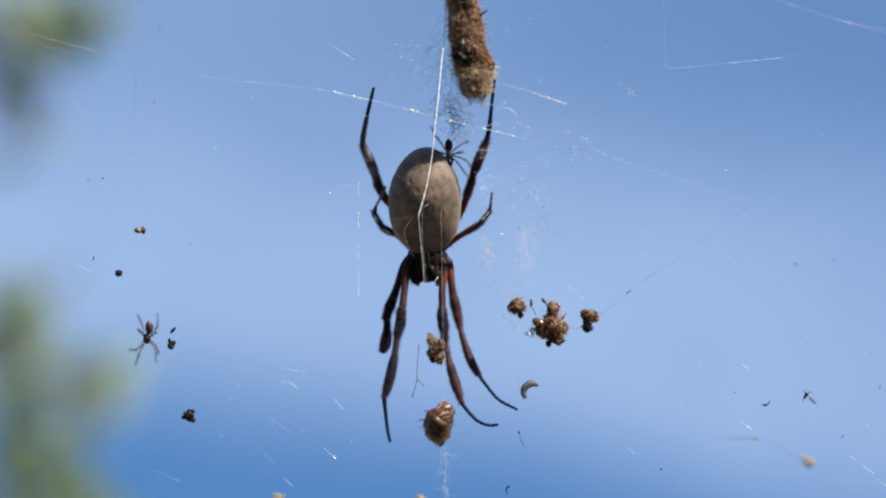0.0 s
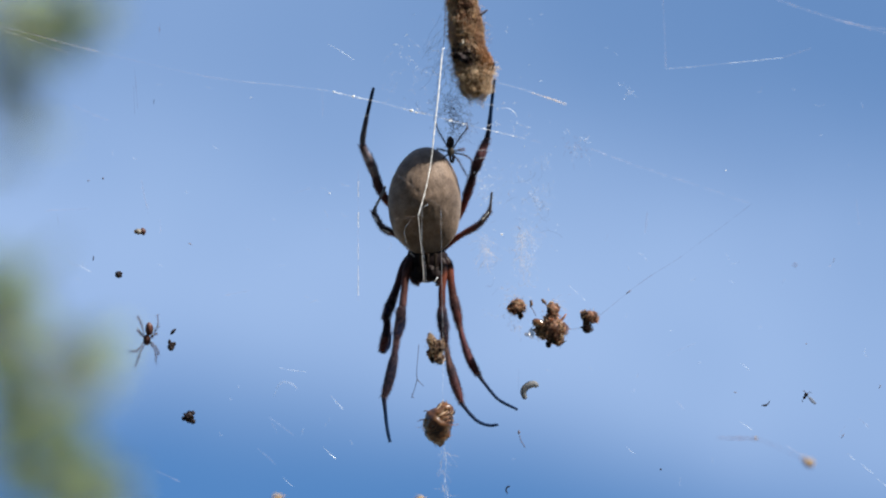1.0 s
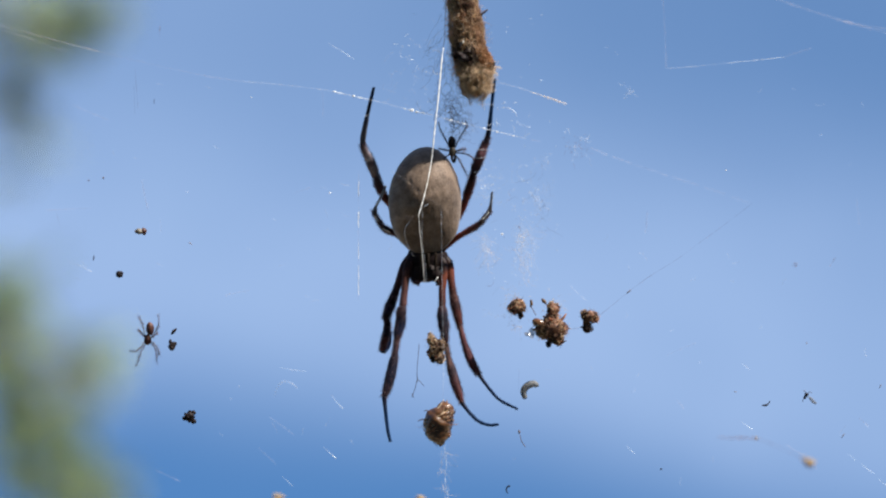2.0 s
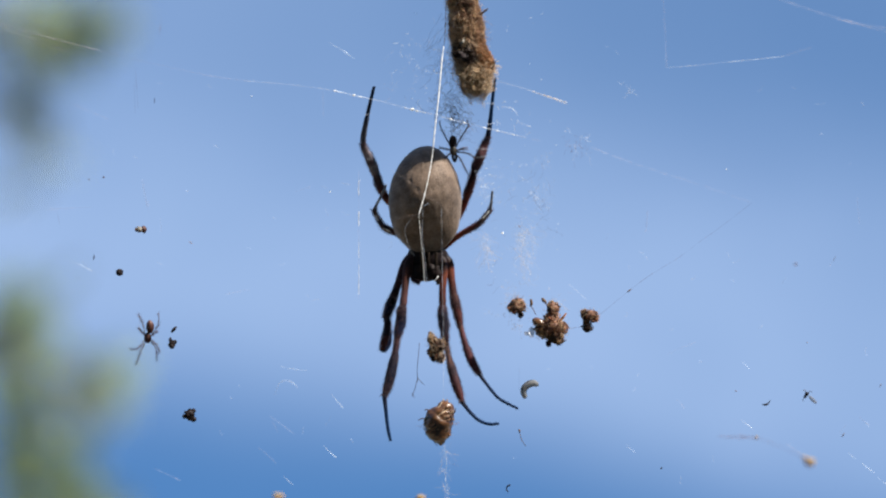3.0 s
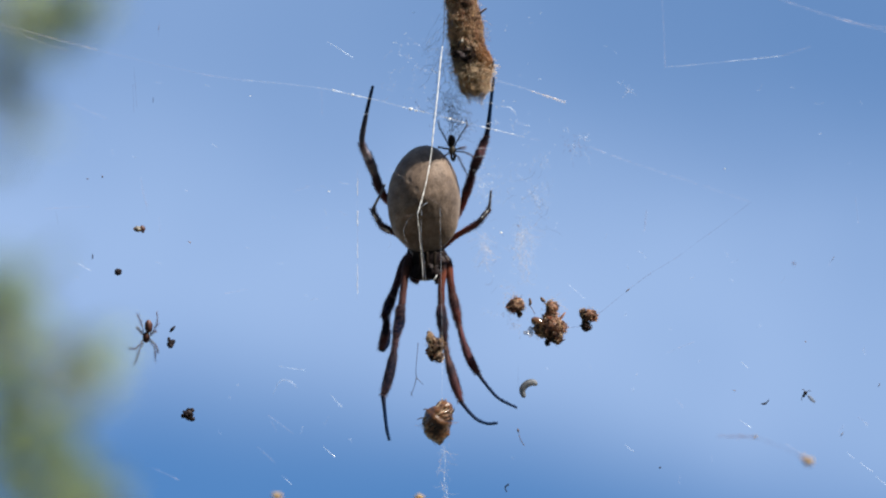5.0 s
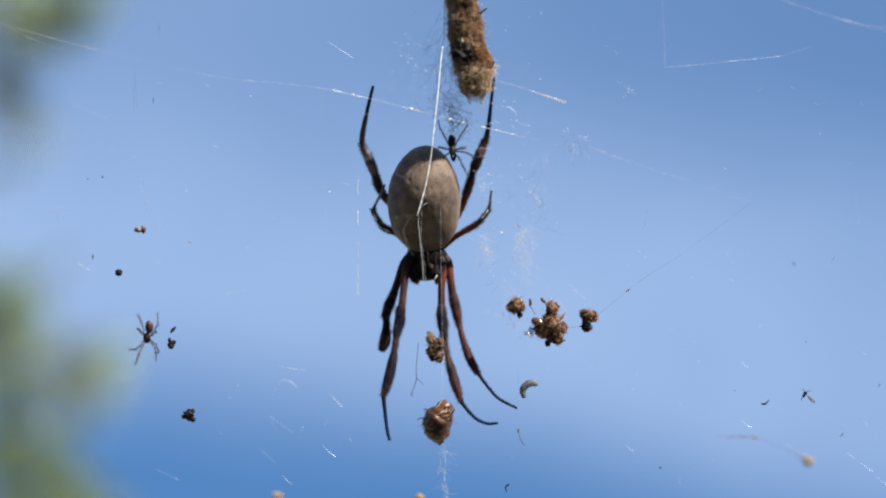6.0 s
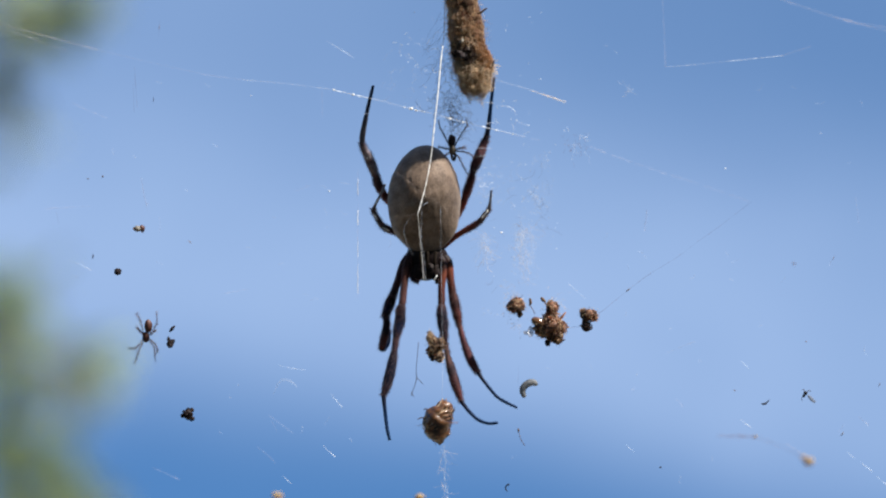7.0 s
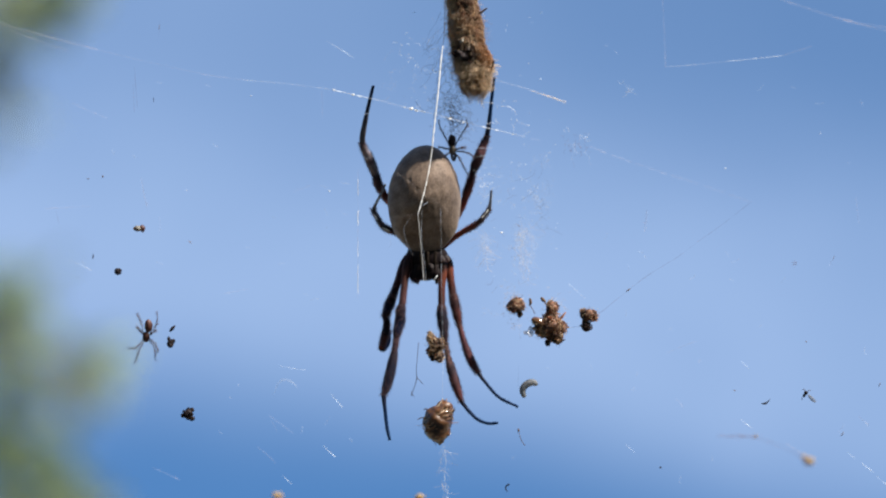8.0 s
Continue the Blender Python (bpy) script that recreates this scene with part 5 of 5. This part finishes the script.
        blob(bm, place(u, v, 1 if u < 740 or v > 250 else (u - 740) * 0.3), (r * UNIT * 1.6, r * UNIT, r * UNIT), int(u), 0.3, 1.4, 2)
        part("glint_bead", bm, SILK_BEAD, web)
    # white strands stand in for highlights on the short legs and a jaw
    for a, b, c, e, d in ((853, 386, 864, 372, -58), (664, 362, 672, 346, -52), (676, 403, 690, 410, -84), (662, 380, 668, 390, -68), (767, 497, 774, 488, -60)):
        strand(SILK, [(a, b), ((a + c) / 2 + 1, (b + e) / 2), (c, e)], 0.9, d)
    strand(SILK_FAINT, [(872, 141), (905, 150), (930, 157), (960, 168), (985, 175), (1002, 181)], 0.9, -46)
    strand(SILK_GOLD, [(940, 161), (965, 169), (985, 175)], 0.9, -46)
    strand(SILK_GOLD, [(962, 168), (984, 176), (1002, 182)], 1.7, -46)
    # the angled line at the upper side, given brighter silk where it glints
    strand(SILK_HAZE, [(1172, -60), (1173, 0), (1176, 60), (1178, 119)], 1.5, -6)
    strand(SILK_FAINT, [(1178, 119), (1220, 116), (1260, 112), (1300, 108)], 0.65, -6)
    strand(SILK_FINE, [(1290, 109), (1330, 105), (1360, 102), (1386, 99)], 0.55, -6)
    strand(SILK_HAZE, [(1386, 99), (1410, 91), (1435, 83)], 1.3, -6)
    strand(SILK_HAZE, [(1340, -18), (1390, 2), (1450, 22), (1510, 40), (1570, 56), (1700, 92)], 2.0, -170)
    strand(SILK_HAZE, [(1480, 32), (1530, 44), (1580, 50)], 2.2, -170)
    # short tubes drawn only where a strand glints
    rng = random.Random(77)
    for a, b, c, e in ((580, 74, 626, 103), 
                       (122, 461, 142, 468), (142, 468, 162, 479), (495, 648, 541, 655), (585, 697, 606, 721), (572, 789, 594, 809),
                       (499, 841, 517, 858), (1006, 502, 1036, 529), (1107, 786, 1123, 800), (1310, 743, 1331, 758),
                       (1499, 800, 1513, 812), (1524, 819, 1546, 836), (1552, 844, 1574, 862), (1312, 640, 1326, 652)):
        mid = ((a + c) / 2 + rng.uniform(-1, 1), (b + e) / 2 + rng.uniform(-1, 1))
        d = rng.uniform(-8, 4)
        bm = bmesh.new()
        tube(bm, [place(a, b, d), place(*mid, d), place(c, e, d)], [r * UNIT for r in (0.22, 0.42, rng.choice((0.3, 0.75)))], 6, 6)
        part("strand", bm, SILK_SPARK, web)
    for a, b, c, e in ((570, 160, 571, 205), (128, 183, 190, 210), (80, 370, 160, 366), (250, 316, 262, 366), (1145, 375, 1141, 410),
                       (1475, 455, 1468, 470), (1515, 350, 1520, 395), (918, 650, 917, 690), (282, 385, 283, 410), (520, 340, 548, 330), (1180, 626, 1230, 605),
                       (1390, 785, 1425, 806), (1485, 765, 1495, 752), (270, 828, 318, 850), (456, 791, 488, 820), (1196, 706, 1210, 722), (475, 735, 520, 768), (480, 745, 490, 765), (398, 520, 440, 512), (1520, 738, 1538, 752)):
        strand(SILK_HAZE, [(a, b), ((a + c) / 2 + rng.uniform(-2, 2), (b + e) / 2), (c, e)], 1.3, rng.uniform(-20, 5))
    for a, b, half in ((318, 346, 0.6), (374, 400, 0.75), (428, 456, 0.45), (468, 492, 0.4), (488, 520, 0.6)):
        strand(SILK_BEAD, [(634, a), (633.4, (a + b) / 2), (634, b)], half * 0.95, -2)
    strand(SILK_HAZE, [(634, 300), (633.5, 420), (633.5, 530)], 1.0, -2)
    # short lengths that cross the hind legs
    for a, b, c, e, d in ((838, 262, 870, 263, -50), (842, 278, 862, 275, -50), (644, 203, 656, 199, -10), (648, 282, 662, 276, -44), (655, 298, 668, 291, -52)):
        strand(SILK_FAINT, [(a, b), ((a + c) / 2, (b + e) / 2 + 0.6), (c, e)], 0.7, d)
    for run in ([(238, 120), (241, 160), (243, 190)], [(236, 150), (237, 175), (238, 200)], [(283, 38), (282, 55), (280, 75)], [(100, 375), (103, 390), (106, 405)],
                [(252, 318), (255, 345), (262, 376)], [(1145, 372), (1143, 385), (1142, 402)], [(1520, 738), (1528, 745), (1538, 752)]):
        strand(SILK_DUST, run, 0.32, -6)
    # dusty brown line with fibres, running from the bundles
    strand(SILK_DUST, [(1022, 580), (1060, 556), (1112, 514), (1150, 486), (1200, 455), (1240, 425), (1270, 404), (1330, 358)], 0.55, -3)
    strand(SILK_FAINT, [(1000, 582), (1022, 578), (1040, 570)], 0.8, -3)
    strand(SILK_DUST, [(1270, 772), (1300, 773), (1340, 775), (1380, 790), (1415, 806), (1432, 818)], 2.2, -420, -780)
    strand(SILK_DUST, [(1284, 774), (1310, 772), (1342, 774)], 1.5, -420)

    def tangle(name, mat, count, region, length, radius, wobble, seed, way=(0, 1), d=(-12, 4), knots=0):
        rng = random.Random(seed)
        bm = bmesh.new()
        spots = [(rng.uniform(region[0], region[2]), rng.uniform(region[1], region[3])) for _ in range(knots)]
        for _ in range(count):
            u, v = rng.uniform(region[0], region[2]), rng.uniform(region[1], region[3])
            if spots:
                u, v = rng.choice(spots)
                u, v = u + rng.gauss(0, 9), v + rng.gauss(0, 13)
            squiggle(bm, place(u, v, rng.uniform(*d)), (way[0] + rng.gauss(0, 0.6), way[1] + rng.gauss(0, 0.6), rng.gauss(0, 0.3)),
                     rng.uniform(0.5, 1.2) * length * UNIT, radius * UNIT, rng, wobble, 8, 3)
        part(name, bm, mat, web, kind="stuff")

    tangle("silk_tangle", SILK_DARK, 90, (776, 100, 822, 190), 46, 0.32, 0.6, 1, (0.1, -1), (-80, -30), knots=9)
    tangle("silk_tangle", SILK_DARK, 26, (774, 0, 796, 110), 60, 0.32, 0.25, 2, (0.05, -1), (-60, -20))
    tangle("silk_tangle", SILK_DARK, 60, (796, 176, 822, 240), 34, 0.34, 0.75, 3, (0.15, -1), (-85, -50), knots=9)
    tangle("silk_tangle", SILK_DARK, 30, (794, 190, 812, 246), 34, 0.38, 0.5, 33, (0.1, -1), (-80, -60))
    tangle("silk_tangle", SILK_FAINT, 60, (772, 90, 830, 240), 22, 0.4, 0.7, 34, d=(-70, -30), knots=10)
    # the short bright pieces here stand in for scattered sparkles
    tangle("silk_tangle", SILK_SPARK, 40, (700, 20, 980, 240), 6, 0.3, 0.6, 35, (1, -0.3), (-40, 0))
    tangle("silk_tangle", SILK_SPARK, 60, (850, 250, 985, 500), 5, 0.3, 0.7, 36, (1, -0.5), (-20, 4))
    tangle("silk_tangle", SILK_SPARK, 44, (846, 318, 870, 354), 10, 0.36, 0.8, 42, (0.5, -1), (-30, -10), knots=3)
    tangle("silk_tangle", SILK_GOLD, 46, (918, 395, 940, 485), 34, 0.3, 0.3, 37, (0, -1))
    tangle("silk_tangle", SILK_GOLD, 26, (853, 412, 862, 470), 34, 0.28, 0.3, 38, (0, -1))
    tangle("silk_tangle", SILK_GOLD, 40, (908, 562, 924, 577), 9, 0.35, 0.8, 40, knots=2)
    tangle("silk_tangle", SILK_GOLD, 24, (898, 514, 930, 532), 12, 0.3, 0.8, 45, (1, -0.5), knots=4)
    tangle("silk_tangle", SILK_GOLD, 24, (966, 524, 1000, 545), 12, 0.3, 0.8, 46, (1, -0.5), knots=4)
    tangle("silk_tangle", SILK_DUST, 16, (850, 280, 990, 560), 18, 0.35, 0.3, 39, (0, -1))
    tangle("silk_tangle", SILK_FAINT, 120, (914, 400, 940, 480), 20, 0.4, 0.5, 4, (0, -1), knots=6)
    tangle("silk_tangle", SILK_FINE, 40, (914, 400, 940, 480), 7, 0.32, 0.9, 24, knots=6)
    tangle("silk_tangle", SILK_FAINT, 90, (905, 270, 968, 370), 16, 0.4, 0.6, 5, knots=6)
    tangle("silk_tangle", SILK_FINE, 26, (905, 270, 968, 370), 7, 0.3, 0.9, 25, knots=6)
    tangle("silk_tangle", SILK_FAINT, 40, (850, 290, 890, 350), 14, 0.4, 0.6, 6, knots=3)
    tangle("silk_tangle", SILK_FAINT, 30, (854, 410, 862, 460), 26, 0.35, 0.4, 26, (0, -1))
    tangle("silk_tangle", SILK_FAINT, 40, (690, 60, 770, 170), 16, 0.4, 0.6, 27, knots=5)
    tangle("silk_tangle", SILK_DARK, 9, (940, 270, 975, 400), 44, 0.22, 0.25, 8, (0, -1))
    tangle("silk_tangle", SILK_FAINT, 10, (1000, 225, 1055, 272), 26, 0.6, 0.7, 9, (1, 0))
    tangle("silk_tangle", SILK_DUST, 34, (1006, 252, 1044, 268), 14, 0.4, 0.7, 43, (1, 0.1), knots=4)
    tangle("silk_tangle", SILK_DARK, 5, (955, 350, 970, 370), 12, 0.35, 0.2, 44, (0, -1))
    tangle("silk_tangle", SILK_FAINT, 7, (1098, 160, 1124, 168), 18, 0.6, 0.5, 10, (1, 0.3))
    tangle("silk_tangle", SILK_FINE, 9, (845, 545, 890, 560), 10, 0.4, 0.7, 11)
    tangle("silk_tangle", SILK_FINE, 16, (700, 60, 770, 190), 12, 0.4, 0.8, 12)
    tangle("silk_tangle", SILK_GOLD, 22, (780, 786, 793, 886), 30, 0.3, 0.2, 13, (0, -1))
    tangle("silk_tangle", SILK_FAINT, 24, (778, 790, 796, 886), 10, 0.35, 0.5, 41)
    tangle("silk_tangle", SILK_FINE, 12, (870, 175, 935, 240), 16, 0.45, 0.8, 14)
    tangle("silk_tangle", SILK_FAINT, 30, (100, 100, 700, 780), 16, 0.5, 0.4, 15, (0.7, -0.7))
    tangle("silk_tangle", SILK_FAINT, 34, (900, 60, 1560, 860), 16, 0.5, 0.4, 16, (0.7, -0.7))
    for run in ([(850, 182), (862, 182), (874, 184)], [(886, 188), (902, 190), (911, 197), (914, 204)], [(914, 212), (922, 219), (938, 223)]):
        strand(SILK_FINE, run, 0.65, -42)
    strand(SILK_FINE, [(786, 790), (789, 818), (787, 850), (793, 884), (797, 960)], 0.55, -2)
    return web


orb_web = build_web()


# ---------------------------------------------------------------- what moves
def motions():
    def sway(things, rows):
        for ob in things:
            home = ob.matrix_world.copy()
            walk(ob, [(t, WEB @ Matrix.Translation((dx * UNIT, -dy * UNIT, 0)) @ WEB.inverted() @ home) for t, dx, dy in rows])

    bpy.context.view_layer.update()
    sway(left_things + [side_spider], [(0, -0.6, 0), (0.5, -0.8, 1.5), (1.0, -0.2, 2.2), (1.5, 0.5, 2.8), (2.2, 0.6, 2.0), (3.0, 0.2, 0.6), (3.5, -0.2, 0.2), (4.0, 0, 0),
                                       (4.5, -0.4, 0), (5.2, 0.2, 1.2), (6.0, 0.6, 1.8), (6.5, -0.7, 1.5), (7.0, -1.2, 0.6), (7.5, -1.0, 0.2), (8.0, -1.0, 0.2)])
    sway(mid_things, [(0, 0.9, -1.2), (0.5, 0.5, -0.6), (1.0, 1.1, 0), (1.5, 1.0, 0), (3.0, 0.2, 0.6), (3.5, 0.1, 0), (4.0, 0, 0), (4.5, 0.3, 0), (6.0, 0.6, 1.0), (6.5, 0.5, 0.8), (8.0, 0.2, 0.5)])
    sway(right_things, [(0, -0.2, -0.6), (0.5, -0.6, -0.4), (1.5, -0.5, 0), (3.0, -0.5, 0.6), (3.5, 0.8, 0.3), (4.0, 0, 0), (4.5, -0.4, 0), (6.0, -1.2, 0.3), (7.0, -1.1, 0.6), (8.0, -0.5, -0.1)])
    # the male creeps up and lifts a foreleg
    sway([male], [(0, -6.6, 5.0), (0.5, -6.2, 4.8), (0.75, -5.2, 2.5), (1.0, -3.4, 0.0), (1.5, -1.8, 0.0), (2.2, -0.8, 0.2), (3.0, 0.2, 0.3), (3.5, -0.2, 0), (4.0, 0, 0), (8.0, 0, 0)])

    def turn_part(ob, pivot, rows):
        walk(ob, [(t, Matrix.Translation(pivot) @ pose(0, 0, 0, 0, 0, a) @ Matrix.Translation(-pivot)) for t, a in rows])

    root = local(male)
    hip = root(804, 262)
    walk(male_legs[0], [(t, Matrix.Translation(hip) @ pose(0, 0, 0, tilt, 0, a) @ Matrix.Translation(-hip)) for t, tilt, a in
                        ((0, -58, -14), (0.5, -54, -12), (0.75, -34, -8), (1.0, -14, -4), (1.3, -2, 0), (1.7, 0, 2), (3.0, 0, 0), (8.0, 0, 0))])
    turn_part(male_legs[1], root(797, 261), [(0, 8), (0.5, 8), (1.0, 2), (1.5, 0), (8.0, 0)])
    turn_part(male_legs[3], root(806, 268), [(0, -8), (0.5, -8), (1.0, -4), (1.5, 0), (8.0, 0)])
    turn_part(male_legs[4], root(805, 271), [(0, 10), (0.5, 8), (1.0, 3), (1.5, 0), (8.0, 0)])
    joint = local(trembling_foot.parent.parent)(846, 660, -18)
    turn_part(trembling_foot, joint, [(0, 0), (1.5, 0.4), (3.0, 0), (4.5, 0.6), (6.0, 0), (6.5, 1.2), (7.0, 0.2), (7.5, 0.3), (8.0, 1.6)])
    # the branches sway: shift to the right and down at the web's end of each, in plan units seen past the web
    right, up = STAND.to_3x3() @ Vector((1, 0, 0)), STAND.to_3x3() @ Vector((0, 1, 0))
    times = (0, 0.5, 1.0, 1.5, 2.8, 3.0, 3.5, 4.0, 4.5, 5.8, 6.5, 7.0, 7.5, 8.0)
    drift = (((3, 12), (0, 12), (-6, 6), (3, 0), (24, 26), (17, 28), (9, 15), (6, 9), (0, 0), (-6, -9), (-9, -6), (-6, -3), (-15, -15), (-24, -24)),
             ((8, 6), (2, 10), (4, 2), (4, 8), (20, 52), (24, 50), (16, 36), (6, 18), (0, 0), (0, 10), (-5, 16), (-10, 14), (-17, 0), (-22, -22)),
             ((20, 35), (9, 12), (-3, -4), (-9, -6), (20, 40), (22, 41), (17, 40), (11, 23), (0, 0), (2, 19), (3, 20), (3, 17), (3, 12), (6, 17)),
             ((12, 47), (2, 12), (6, -6), (0, -20), (18, 48), (17, 53), (2, 54), (-4, 34), (0, 0), (-6, 40), (-6, 40), (-7, 40), (-12, 40), (-14, 40)))
    for ob, shifts in zip(tree_limbs, drift):
        home = ob.matrix_local.copy()
        arm = far(60, 441, 4.0) - ob.matrix_world.translation
        rows = []
        for t, (dx, dy) in zip(times, shifts):
            way = (right * dx - up * dy) * 0.00062
            spin = arm.cross(way) / arm.length_squared
            slide = arm * (way.dot(arm) / arm.length_squared)
            rows.append((t, Matrix.Translation(slide) @ home @ Matrix.Rotation(spin.length, 4, spin.normalized() if spin.length > 1e-9 else Vector((0, 0, 1)))))
        walk(ob, rows)


motions()
